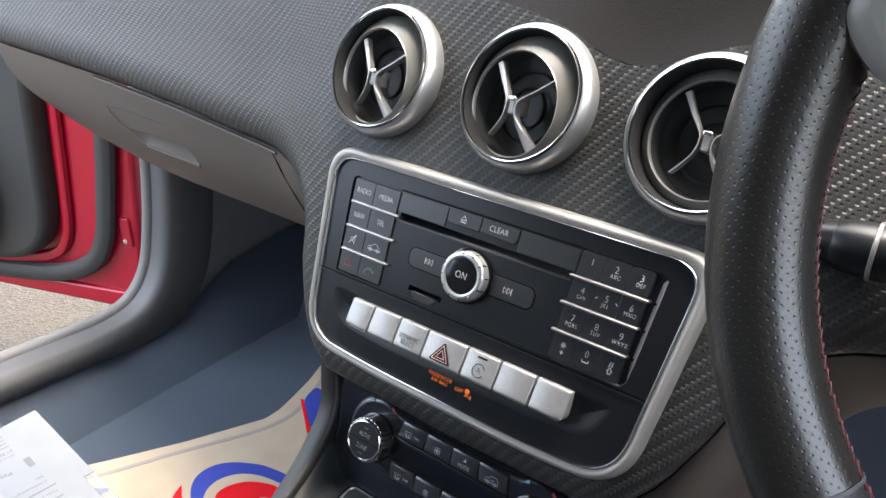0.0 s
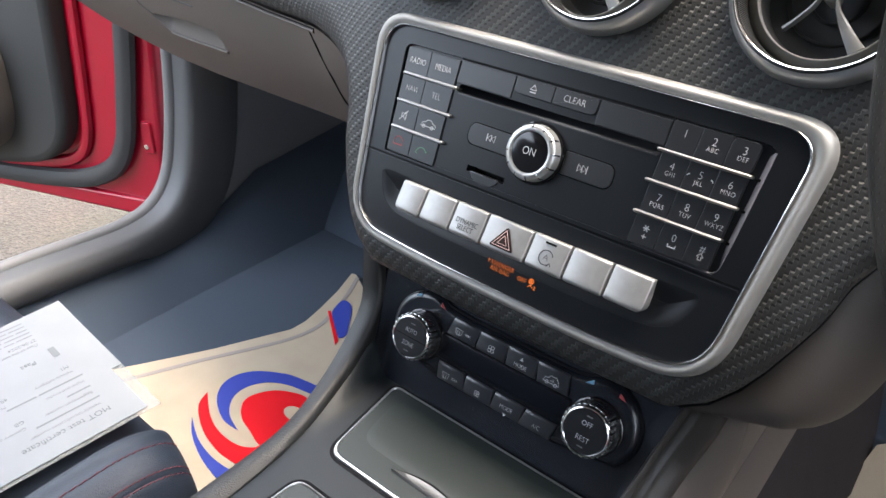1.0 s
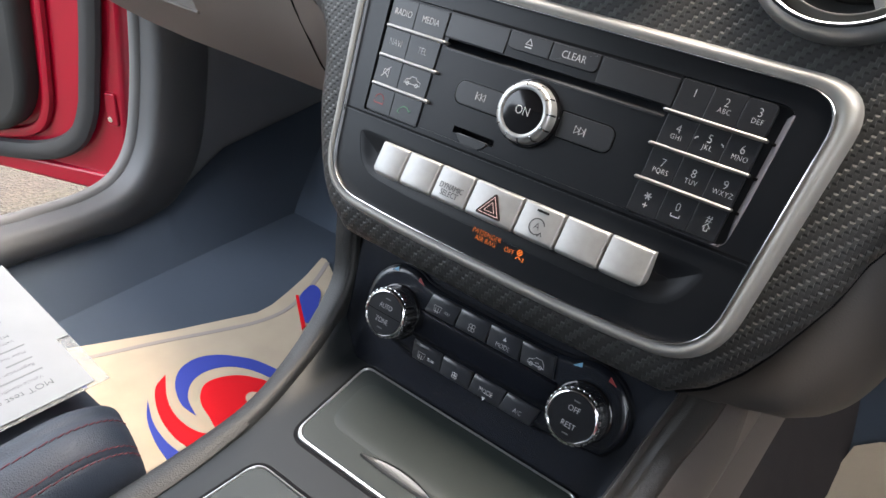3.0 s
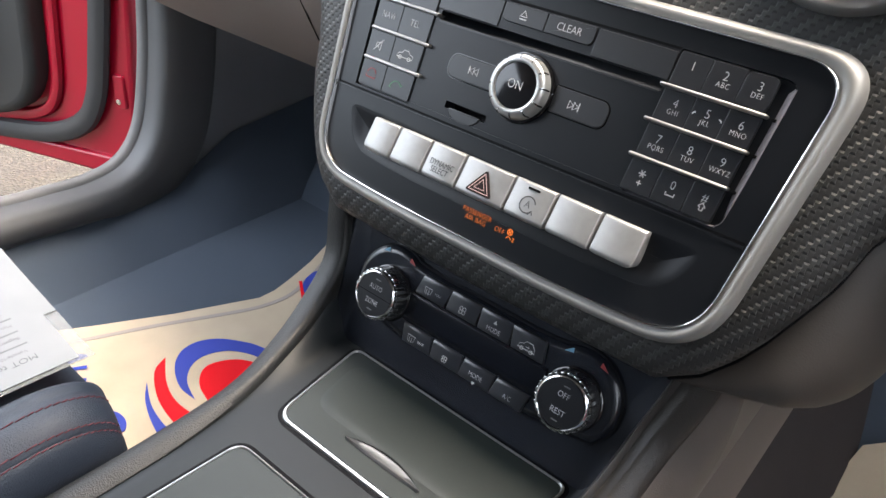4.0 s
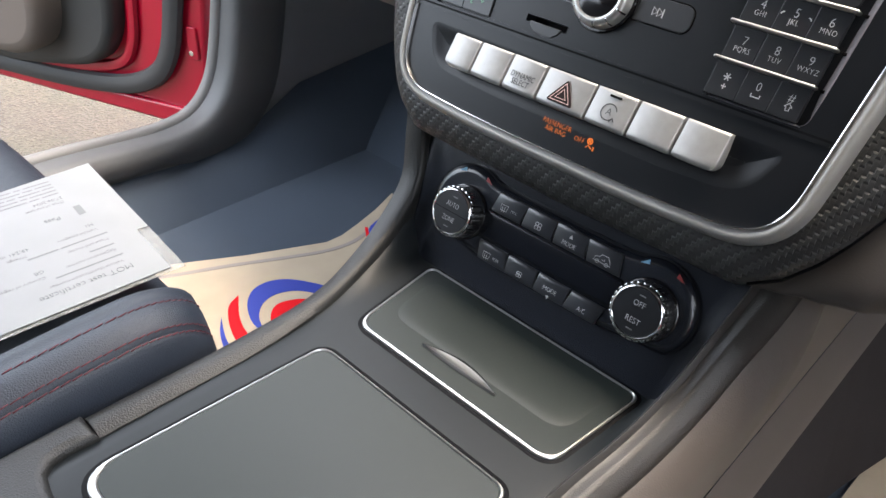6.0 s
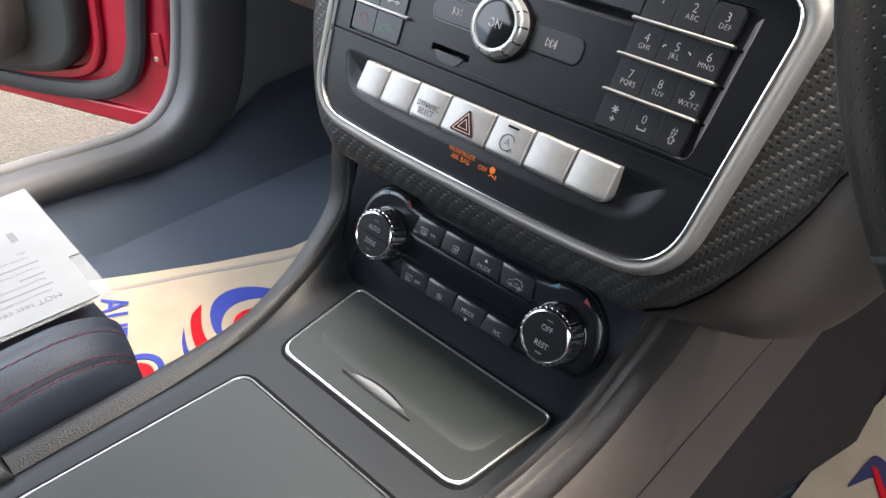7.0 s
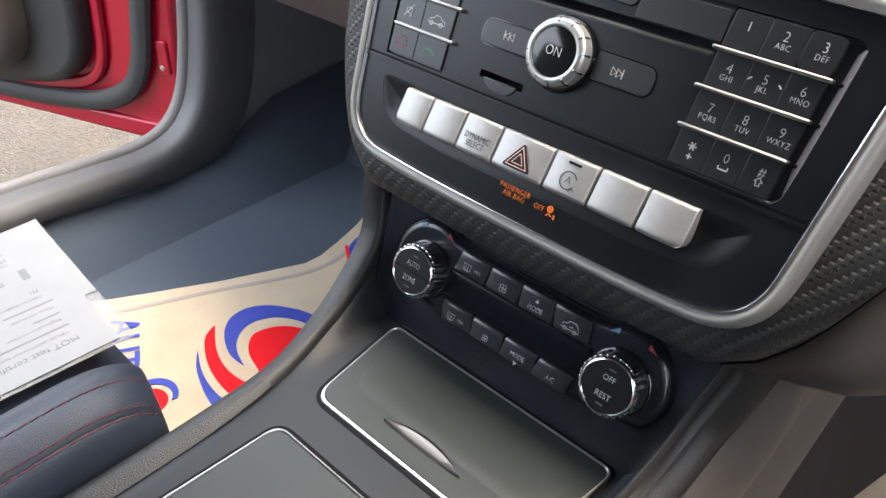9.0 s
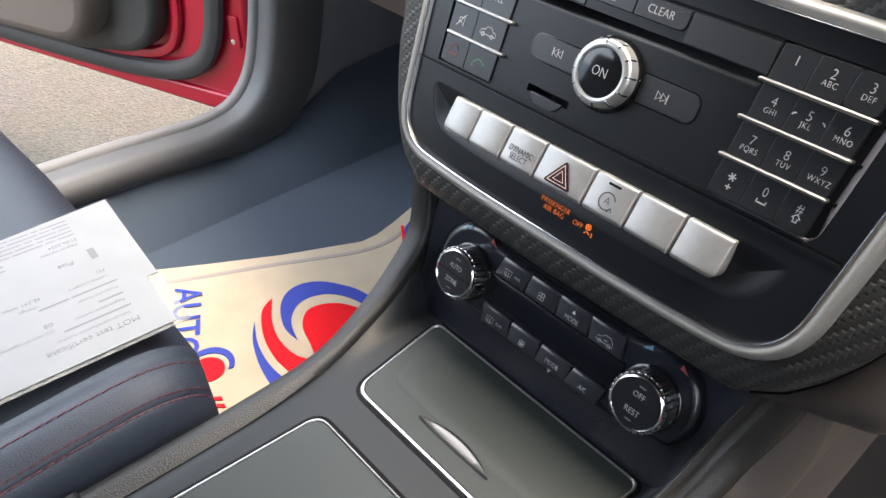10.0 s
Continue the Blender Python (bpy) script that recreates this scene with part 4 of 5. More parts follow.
def air_vent(place, name_label, aim):
    v = thing("air_vent", name_label, "air vent", vent_at(*place), "round air vents")
    part("outer_ring", lathe([(0.0404, -0.018), (0.0411, -0.006), (0.0414, 0.0012), (0.0411, 0.0040), (0.0403, 0.0066), (0.0392, 0.0086), (0.0381, 0.0099), (0.0376, 0.0102)], 96), RING, v, "satin silver outer ring")
    part("rim_groove", lathe([(0.0376, 0.0103), (0.0373, 0.0099), (0.0370, 0.0103)], 96), SOFT, v)
    part("bright_edge", lathe([(0.0371, 0.0102), (0.0369, 0.0110), (0.0364, 0.0113), (0.0359, 0.0110), (0.0357, 0.0100)], 96), CHROME, v, "bright inner edge of the ring")
    part("inner_wall", lathe([(0.0357, 0.0101), (0.0352, 0.0060), (0.0347, 0.0020), (0.0344, -0.008)], 96), VENTWALL, v, "dark satin inner wall")
    bm = lathe([(r, math.sqrt(0.05 ** 2 - r * r) - 0.0351) for r in (0.0435, 0.042, 0.040, 0.038, 0.036, 0.034, 0.032, 0.0305, 0.0295)] + [(0.0291, 0.0049), (0.0289, 0.0040)], 96)
    out = aim.inverted()
    for q in bm.verts:
        c = aim @ q.co
        if c.xy.length > 0.0351:
            f = 0.0351 / c.xy.length
            q.co = out @ Vector((c.x * f, c.y * f, c.z))
    core = part("ball", bm, VENTGREY, v, "smooth grey swivelling ball", aim)
    part("core_back", lathe([(0.0290, 0.0042), (0.0282, -0.009), (0.012, -0.013), (0.0, -0.0135)], 48), VENTBLACK, core, "dark inside of the vent")
    part("core_edge", lathe([(0.0295, 0.0050), (0.0291, 0.0055), (0.0287, 0.0050), (0.0286, 0.003)], 64), RING, core, "thin bright edge of the opening")
    for i in range(2):
        part("inner_hoop", lathe([(0.0210 - 0.009 * i, -0.010), (0.0205 - 0.009 * i, -0.0078), (0.0197 - 0.009 * i, -0.0078), (0.0193 - 0.009 * i, -0.010)], 48), VENTWALL, core)
    part("spoke", vent_blade([(-0.0165, 0.0212, 0.0036), (-0.0105, 0.0120, 0.0050), (-0.0042, 0.0036, 0.0068), (-0.0030, -0.0010, 0.0072), (-0.0044, -0.0072, 0.0066), (-0.0090, -0.0130, 0.0046), (-0.0145, -0.0185, 0.0026)], (0.0040, 0.0015)), BUTTON, core, "bowed silver spoke")
    part("spoke", vent_blade([(0.0232, 0.0162, 0.0036), (0.0140, 0.0092, 0.0050), (0.0056, 0.0030, 0.0068), (0.0036, -0.0014, 0.0072), (0.0048, -0.0076, 0.0066), (0.0105, -0.0152, 0.0046), (0.0168, -0.0222, 0.0030)], (0.0013, 0.0068)), BUTTON, core, "bowed silver spoke")
    part("hub", prism(rrect(0.0003, -0.0008, 0.0046, 0.0098, 0.0012, 4), -0.006, 0.0064, 0.001, 3), SILVER, core, "silver hub")
    part("hub_knob", prism(rrect(0.0003, 0.0030, 0.0050, 0.0026, 0.0010, 4), 0.004, 0.0080, 0.0009, 3), CHROME, core, "small bright knob on the hub")
    return v


TURNED = pose(-0.0042, -0.0044, 0.0008, 6, -5, 0)
air_vent(VENTS[0], "round silver air vent beside the glovebox side of the dash", TURNED)
air_vent(VENTS[1], "round silver air vent above the control panel", TURNED)
air_vent(VENTS[2], "round silver air vent partly behind the steering wheel", pose(0.0, -0.0008, -0.0030, 2, 0, 0))

# ---- climate panel ----
clim = thing("climate_panel", "black climate control panel with two ribbed knobs", "climate controls", CLIM_AT)
dog = ([(x, y) for x, y in arc(-0.0595, -0.0085, 0.0245, 60, 225, 22)] + [(-0.041, -0.031), (-0.03, -0.0305), (0.03, -0.0305), (0.041, -0.031)] + arc(0.0595, -0.0085, 0.0245, -45, 120, 22) + [(0.041, 0.0118), (0.03, 0.0113), (-0.03, 0.0113), (-0.041, 0.0118)])
part("raised_body", prism(dog, -0.007, 0.0, 0.0045, 7), COVE, clim, "satin black raised body")
bm = bmesh.new()
sweep([(x, y, -0.0034) for x, y in dog], [(-0.0012, -0.001), (0.0006, -0.001), (0.0006, 0.0006), (-0.0012, 0.0006)], (0, 0, 1), True, bm)
part("body_lip", bm, GLOSS, clim)
part("centre_band", grid(lambda u, q: (u, -0.0026 - 0.0166 * q, 0.0004 + 0.0009 * (1 - (2 * q - 1) ** 8)), [-0.0440, -0.040, -0.036, -0.02, 0.0, 0.02, 0.036, 0.040, 0.0440], [0, 0.03, 0.08, 0.16, 0.3, 0.5, 0.7, 0.84, 0.92, 0.97, 1.0]), BAND, clim, "smooth black field between the key rows")


def climate_key(a, b, vt, vb, lean):
    """Key with a face that is domed from its upper to its lower edge."""
    rings = []
    for q in (-1.0, -0.985, -0.95, -0.9, -0.8, -0.65, -0.4, 0.0, 0.4, 0.65, 0.8, 0.9, 0.95, 0.985, 1.0):
        y, s = (vt + vb) / 2 + (vt - vb) / 2 * q, lean * q
        z = 0.0018 - 0.0009 * abs(q) ** 7 - (0.001 if abs(q) == 1.0 else 0.0)
        rings.append([(a + s, y, -0.003), (a + s, y, z - 0.0005), (a + s + 0.00015, y, z - 0.00015), (a + s + 0.0005, y, z), (b + s - 0.0005, y, z), (b + s - 0.00015, y, z - 0.00015), (b + s, y, z - 0.0005), (b + s, y, -0.003)])
    return stack(bmesh.new(), rings)


for row, (vt, vb) in enumerate(((0.0094, -0.0022), (-0.0196, -0.0300))):
    for i in range(4):
        a, b = -0.0405 + 0.0203 * i, -0.0405 + 0.0203 * (i + 1) - 0.0007
        lean = 0.0012 * (1.5 - i) / 1.5 * (1 if row == 0 else -1)
        k = part("key", climate_key(a, b, vt, vb, lean), KEYC, clim, "black climate key")
        c, m = (a + b) / 2, (vt + vb) / 2 - 0.0016
        z = 0.00185
        if i == 2:
            lettering("MODE", c, m - (0.0012 if row == 0 else -0.0008), z, 0.0036, PRINT, k, sx=0.85)
            s = 1 if row == 0 else -1
            part("arrow", prism([(c - 0.0011, m + s * 0.0022), (c + 0.0011, m + s * 0.0022), (c, m + s * 0.0042)][::s], z, z + 0.0001), PRINT, k)
        elif i == 3 and row == 1:
            lettering("A/C", c, m, z, 0.0036, PRINT, k, sx=0.85)
        elif i == 1:
            r = 0.0010 if row == 0 else 0.0008
            part("symbol", strokes([arc(c + 1.35 * r * math.cos(q), m + 1.35 * r * math.sin(q), r, 0, 360, 10) for q in (0.785, 2.356, 3.927, 5.498)], 0.0003, z), PRINT, k, "white fan symbol")
        elif i == 0:
            part("symbol", strokes([[(c - 0.005, m - 0.0014), (c - 0.0056, m + 0.0018), (c - 0.0006, m + 0.0018), (c - 0.0012, m - 0.0014), (c - 0.005, m - 0.0014)], [(c - 0.004, m - 0.0022), (c - 0.0042, m + 0.0008)], [(c - 0.0026, m - 0.0022), (c - 0.0026, m + 0.0008)]], 0.0003, z), PRINT, k, "white demister symbol")
            lettering("MAX" if row == 0 else "REAR", c + 0.0036, m + 0.0002, z, 0.0023, PRINT, k, sx=0.8)
        else:
            part("symbol", strokes([[(c - 0.005, m - 0.0014), (c - 0.0042, m + 0.0006), (c - 0.002, m + 0.0012), (c - 0.001, m + 0.0026), (c + 0.0026, m + 0.0026), (c + 0.0042, m + 0.0008), (c + 0.005, m - 0.0014), (c - 0.005, m - 0.0014)], arc(c - 0.0026, m - 0.0015, 0.0009, 0, 360, 10), arc(c + 0.0028, m - 0.0015, 0.0009, 0, 360, 10), [(c - 0.0006, m), (c + 0.0014, m), (c + 0.0008, m + 0.0008)]], 0.0003, z), PRINT, k, "white recirculation symbol")
for cx, cy, top, low, split in ((-0.0586, -0.0110, "AUTO", "ZONE", True), (0.0606, -0.0098, "OFF", "REST", False)):
    k = part("climate_knob", lathe([(0.0176, -0.001), (0.0174, 0.0008), (0.0166, 0.0014), (0.0158, 0.0016), (0.0157, 0.0050), (0.0154, 0.0090), (0.0150, 0.0113), (0.0145, 0.0127), (0.0135, 0.0130), (0.0131, 0.0125)], 72), GLOSS, clim, "black climate knob ringed with chrome ribs", pose(cx, cy, 0) @ Matrix.Diagonal((0.91, 0.91, 1.0, 1.0)))
    part("chrome_rim", lathe([(0.0148, 0.0122), (0.0142, 0.0131), (0.0136, 0.0133), (0.0132, 0.0128), (0.0132, 0.0121)], 72), CHROME, k, "thin chrome rim")
    part("knob_face", lathe([(0.0132, 0.0123), (0.0129, 0.0129), (0.0, 0.0131)], 48), KEY, k, "satin black face")
    for i in range(26):
        a = radians(360 / 26 * i)
        q = Matrix.Rotation(a, 4, "Z") @ Matrix.Translation((0.0154, 0, 0.0066)) @ Matrix.Rotation(radians(86), 4, "Y") @ Matrix.Rotation(radians(90), 4, "Z")
        if i == 0:
            rib = part("rib", prism(rrect(0, 0, 0.0029, 0.0100, 0.0005, 2), -0.0006, 0.0008, 0.0005, 2), DARKCHROME, k, "", q)
        else:
            ob = new("rib", rib.data)
            ob.parent, ob.matrix_basis = k, q
    lettering(top, 0, 0.0043 if split else 0.0046, 0.0132, 0.0045, PRINT, k, sx=0.78 if split else 0.9)
    lettering(low, 0, -0.0047, 0.0132, 0.0045, PRINT, k, sx=0.78 if split else 0.9)
    if split:
        part("face_joint", strokes([[(-0.0129, 0), (0.0129, 0)]], 0.0004, 0.0131), VOID, k)
    for y in (0.0092, -0.0095):
        part("indicator", prism(rrect(0, y, 0.0038, 0.0007, 0.0003, 2), 0.0130, 0.0132), GREYPRINT, k)
    part("cold_mark", prism([(cx - 0.0128, 0.0098), (cx - 0.0080, 0.0107), (cx - 0.0086, 0.0131)], 0.0, 0.0002), BLUEP, clim, "small blue cold mark")
    part("warm_mark", prism([(cx + 0.0066, 0.0108), (cx + 0.0112, 0.0098), (cx + 0.0070, 0.0132)], 0.0, 0.0002), REDP, clim, "small red warm mark")

# ---- centre console ----
console = thing("centre_console", "dark plastic centre console with grained leatherette side rails", "console")
RAIL_P = [(0.0875, -0.9, 0.598), (0.0875, -0.35, 0.599), (0.0872, -0.243, 0.600), (0.0855, -0.165, 0.600), (0.0862, -0.115, 0.602), (0.0905, -0.079, 0.608), (0.0945, -0.051, 0.620), (0.0985, -0.028, 0.640), (0.105, -0.018, 0.667), (0.110, -0.012, 0.70)]
RP = smooth_path(RAIL_P, 24)


def rail_at(y):
    ys, xs, zs = [p.y for p in RP], [p.x for p in RP], [p.z for p in RP]
    return table(ys, xs, y), table(ys, zs, y)


def console_top(u, y):
    """u across from rail to rail (-1 to 1)."""
    x, z = rail_at(min(y, -0.045))
    a = abs(u)
    edge = step01(0.82, 1.0, a)
    zz = 0.6003 * (1 - edge) + (z - 0.002) * edge
    return Vector((x * u, y, zz))


us = [-1, -0.97, -0.94, -0.91, -0.88, -0.85, -0.82, -0.7, -0.4, 0, 0.4, 0.7, 0.82, 0.85, 0.88, 0.91, 0.94, 0.97, 1]
ys = [-0.9, -0.5, -0.35, -0.3, -0.26, -0.24, -0.2, -0.16, -0.13, -0.11, -0.1, -0.09, -0.08, -0.07, -0.06, -0.05, -0.045, -0.036]
part("console_top", grid(console_top, us, ys), CONS, console, "satin dark console surface")


def console_cove(u, s):
    """Slope from the console surface up behind the climate controls."""
    z = 0.6003 + 0.083 * s
    y = -0.0255 + 0.45 * (z - 0.648) + 0.0052 - 0.0005 * math.exp(-s / 0.05)
    x, _ = rail_at(y - 0.004)
    a = abs(u)
    z = z + 0.010 * step01(0.86, 1.0, a) * (1 - s)
    return Vector(((x - 0.002) * u, y, z))


def rail_frame(path, i):
    """Sideways and upward directions of the rail at one point of its path."""
    a, b = Vector(path[max(i - 1, 0)]), Vector(path[min(i + 1, len(path) - 1)])
    t = (b - a).normalized()
    side = t.cross(Vector((0, -0.6, 0.8))).normalized()
    return side, side.cross(t)


def sweep_rail(path, prof, sign):
    """Rail whose inner half narrows where it climbs beside the controls; the passenger's one grows outwards there."""
    rings = []
    for i, p in enumerate(path):
        side, up = rail_frame(path, i)
        f = 1.0 - (0.62 if sign < 0 else 0.2) * step01(-0.17, -0.07, p[1])
        g = 1.0 + (0.65 if sign < 0 else 0.0) * step01(-0.125, -0.04, p[1])
        rings.append([Vector(p) + side * (x * f if x * sign < 0 else x * g) + up * y for x, y in prof])
    return stack(bmesh.new(), rings)


# where the driver's side panel leaves the rail
FLANK = [RP[i] + rail_frame(RP, i)[0] * 0.0125 + rail_frame(RP, i)[1] * -0.0058 for i in range(len(RP))]


part("cove", grid(console_cove, us, [0, 0.02, 0.04, 0.07, 0.1, 0.15, 0.2, 0.3, 0.4, 0.5, 0.6, 0.7, 0.8, 0.9, 1.0]), COVE, console, "black curved recess round the climate controls")
for s in (-1, 1):
    front = [(s * p.x, p.y, p.z) for p in RP if p.y > -0.2422]
    x0, z0 = rail_at(-0.2428)
    front = [(s * x0, -0.2424, z0)] + front
    prof = [(0.0085, -0.03), (0.0085, -0.004), (0.0075, 0.0), (0.004, 0.0022), (0.0, 0.0028), (-0.004, 0.0022), (-0.0075, 0.0), (-0.0085, -0.004), (-0.0085, -0.03)]
    if s > 0:
        prof = [(0.0115, -0.03), (0.0120, -0.018), (0.0126, -0.0062), (0.0110, -0.0036), (0.0080, -0.0012), (0.0050, 0.0004), (0.0031, 0.0013), (0.0017, 0.0012), (-0.0006, 0.0003), (-0.0030, 0.0006), (-0.0047, 0.0024), (-0.0060, 0.0032), (-0.0071, 0.0026), (-0.0081, 0.0003), (-0.0085, -0.004), (-0.0085, -0.03)]
    part("side_rail", sweep_rail(front, prof, s), RAIL if s < 0 else RAILD, console, "grained leatherette side rail" if s < 0 else "broad grained leatherette side rail with two ridges")
half_pad = [(0.0962, -0.9), (0.0962, -0.2426), (0.0787, -0.2426), (0.0800, -0.252), (0.0803, -0.258), (0.0790, -0.2635), (0.0745, -0.2675), (0.066, -0.2695), (0.052, -0.2705)]
part("rear_pad", prism(half_pad + [(-x, y) for x, y in half_pad[::-1]], 0.55, 0.6040, 0.0045, 4), RAIL, console, "grained leatherette pad behind the lids")


def console_side(sign):
    def fn(y, s):
        x, z = rail_at(min(y, -0.0128))
        a, b, c = Vector((x + 0.0075, z - 0.003)), Vector((0.1085 + 0.007 * step01(-0.16, -0.02, y), 0.551 - 0.005 * step01(-0.16, -0.02, y))), Vector((0.1275, 0.50))
        if y > -0.0128:
            a = Vector((x + 0.0075 + 0.02 * (y + 0.0128), z - 0.003))
        if sign > 0:
            fy = [q.y for q in FLANK]
            a = Vector((table(fy, [q.x for q in FLANK], y), table(fy, [q.z for q in FLANK], y)))
        if s <= 0.5:
            k = s / 0.5
            p = a.lerp(b, k)
            p.x += (0.0075 if sign > 0 else 0.004) * math.sin(math.pi * k ** 0.75)
        else:
            k = (s - 0.5) / 0.5
            p = b.lerp(c, k)
            p.x += 0.003 * math.sin(math.pi * k)
        return Vector((sign * p.x, y, p.y))
    return fn


for s in (-1, 1):
    ysl = [-0.9, -0.5, -0.3, -0.2, -0.15, -0.13, -0.11, -0.1, -0.09, -0.08, -0.07, -0.06, -0.05, -0.045, -0.04, -0.035, -0.028, -0.025, -0.022, -0.0195, -0.0175, -0.0155, -0.0128, -0.01, -0.0075, -0.005, -0.0025, 0.0, 0.05, 0.15, 0.3]
    part("side_panel", grid(console_side(s), ysl, [0, 0.015, 0.03, 0.06, 0.09, 0.12, 0.16, 0.2, 0.25, 0.3, 0.35, 0.4, 0.44, 0.47, 0.494]), SOFTB, console, "grained grey upper side panel")
    part("lower_side_panel", grid(console_side(s), ysl, [0.506, 0.53, 0.6, 0.8, 0.95, 1.0]), SOFTB, console, "grained grey lower side panel")
    part("seam_backing", grid(lambda y, k: Vector((s * (0.104 + 0.002 * k), y, 0.556 - 0.010 * k)), [-0.9, 0.3], [0, 1]), VOID, console)
    part("tunnel_carpet", grid(lambda y, k: Vector((s * (0.122 + (0.022 + (0.044 * step01(0.18, 0.42, y) if s > 0 else 0.0)) * k), y, 0.505 - 0.174 * k)), [-0.9, -0.2, 0.1, 0.18, 0.22, 0.26, 0.3, 0.34, 0.38, 0.42, 0.5], [0, 0.5, 1.0]), FELT, console, "dark tunnel carpet")


def lid(name, label, corners, radii, broad, hx, hy, dished):
    """Flush lid with a bright inlaid edge and a crescent pull."""
    t = thing(name, label, "storage lid", pose(0, 0, 0.6))
    out = round_poly(corners, radii, 8)
    bm = bmesh.new()
    stack(bm, [[(x, y, z) for x, y in inset(out, d)] for d, z in ((-0.0022, 0.0003), (-0.0018, 0.0005), (-0.0002, 0.0005), (0.0, -0.002))], False, False)
    part("shadow_gap", bm, VOID, t)
    bm = bmesh.new()

    def edge_ring(d, near):
        """Outline moved in by d, with the near side moved in further."""
        c = inset(corners, d)
        return round_poly([c[0], (c[1][0], c[1][1] + near), (c[2][0], c[2][1] + near), c[3]], radii, 8)

    stack(bm, [[(x, y, z) for x, y in edge_ring(d, near * broad)] for d, near, z in ((0.0, 0, -0.002), (0.0001, 0, 0.0010), (0.0004, 0.1, 0.0015), (0.0009, 0.9, 0.0016), (0.0013, 1, 0.0010), (0.0015, 1, -0.001))], False, False)
    part("bright_edge", bm, EDGE, t, "thin bright metal edge")
    top = edge_ring(0.0014, broad)
    part("panel", prism(top, -0.003, 0.0012, 0.0005, 2), LID, t, "satin dark lid panel")
    if dished:
        c = inset(corners, 0.008)
        field = [c[0], (c[1][0], c[1][1] + 0.010), (c[2][0], c[2][1] + 0.010), c[3]]
        y1, y0 = c[0][1], c[1][1] + 0.010
        bm = bmesh.new()
        stack(bm, [[(x, y, z + 0.0004 * (y0 - y) / (y1 - y0) if k > 1 else z) for x, y in round_poly(inset(field, d), 0.012, 8)] for k, (d, z) in enumerate(((0.0, 0.0011), (0.0014, 0.0014), (0.0030, 0.0017), (0.0050, 0.0018), (0.0075, 0.00185)))], False, True)
        part("pressed_field", bm, LID, t)
    bm = bmesh.new()
    n = 20
    lo, hi = [], []
    for i in range(n + 1):
        q = -1 + 2 * i / n
        b = (1 - q * q)
        lo.append((hx + q * 0.0245, hy - 0.0012 - 0.0006 * b))
        hi.append((hx + q * 0.0245, hy - 0.0012 + 0.0062 * b + 0.0002))
    ring = lo + hi[::-1]
    part("pull_recess", prism(ring, 0.0010, 0.0023), VOID, t)
    bm = bmesh.new()
    rings = []
    for (x0, y0), (x1, y1) in zip(lo, hi):
        h = max((y1 - y0) * 0.80, 0.0004)
        rings.append([(x0, y0 - 0.0003, 0.0014), (x0, y0, 0.0023), (x0, y0 + h * 0.12, 0.0029), (x0, y0 + h * 0.9, 0.0024), (x0, y0 + h, 0.0026), (x0, y0 + h + 0.0002, 0.0014)])
    stack(bm, rings)
    part("pull", bm, PULL, t, "crescent silver pull")
    return t


lid("storage_lid", "closed satin dark storage lid with chrome pull", [(-0.0685, -0.0440), (-0.0605, -0.1100), (0.0690, -0.1100), (0.0755, -0.0440)], [0.006, 0.010, 0.010, 0.006], 0.0009, 0.001, -0.0955, True)
lid("cup_holder_lid", "closed satin dark roller lid on the console", [(-0.0585, -0.1330), (-0.0660, -0.2600), (0.0680, -0.2600), (0.0660, -0.1330)], [0.008, 0.016, 0.016, 0.008], 0.0026, -0.012, -0.2505, False)

# ---- lower dash beside the steering column ----
knee = thing("knee_panel", "warm grey lower dash panel below the steering column", "dash panel")


KNEE_X = [0.100, 0.112, 0.122, 0.131, 0.1375, 0.1435, 0.149, 0.157, 0.17, 0.19, 0.22, 0.27, 0.4, 0.6]
KNEE_E = [(0.108, -0.013, 0.664), (0.117, -0.012, 0.666), (0.128, -0.010, 0.669), (0.142, -0.005, 0.672), (0.153, 0.004, 0.675), (0.162, 0.018, 0.677), (0.168, 0.038, 0.679), (0.173, 0.065, 0.682), (0.180, 0.095, 0.69), (0.197, 0.12, 0.70), (0.225, 0.13, 0.705), (0.27, 0.135, 0.71), (0.4, 0.14, 0.71), (0.6, 0.14, 0.71)]


KNEE_S = smooth_path(KNEE_E, 4)
KNEE_N = list(range(len(KNEE_X)))


def knee_point(i, s):
    a = dash_point(table(KNEE_N, KNEE_X, i), -0.35)
    b = a.lerp(KNEE_S[round(i * 4)], table([0, 1, 2, 3, 4], [0.04, 0.4, 0.75, 0.93, 1.0], i))
    if s > 1:
        q = s - 1
        return b + Vector((0, 0.06 * q, 0.014 * q - 0.004 * math.sin(math.pi * min(q / 0.3, 1.0))))
    p = a.lerp(b, s)
    return p + Vector((0.006, -0.010, -0.004)) * math.sin(math.pi * s) ** 0.8 * table([0, 3], [0.1, 1.0], i)


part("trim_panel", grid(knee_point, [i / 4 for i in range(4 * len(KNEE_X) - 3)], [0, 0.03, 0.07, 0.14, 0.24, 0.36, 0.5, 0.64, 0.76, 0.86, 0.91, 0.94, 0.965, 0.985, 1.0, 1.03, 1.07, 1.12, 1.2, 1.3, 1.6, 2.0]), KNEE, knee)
part("joint_gap", tube([dash_point(table(KNEE_N, KNEE_X, i / 4), -0.22) + Vector((0.0004, -0.0004, -0.0004)) for i in range(41)], 0.0007, 6), VOID, knee, "dark joint under the carbon skin")

# ---- steering wheel ----
WHEEL_AT = pose(0.3216, -0.0628, 0.9018, 90 - 17.0)
wheel = thing("steering_wheel", "black leather steering wheel with perforated grips and red stitching", "steering wheel", WHEEL_AT)
WR = 0.168


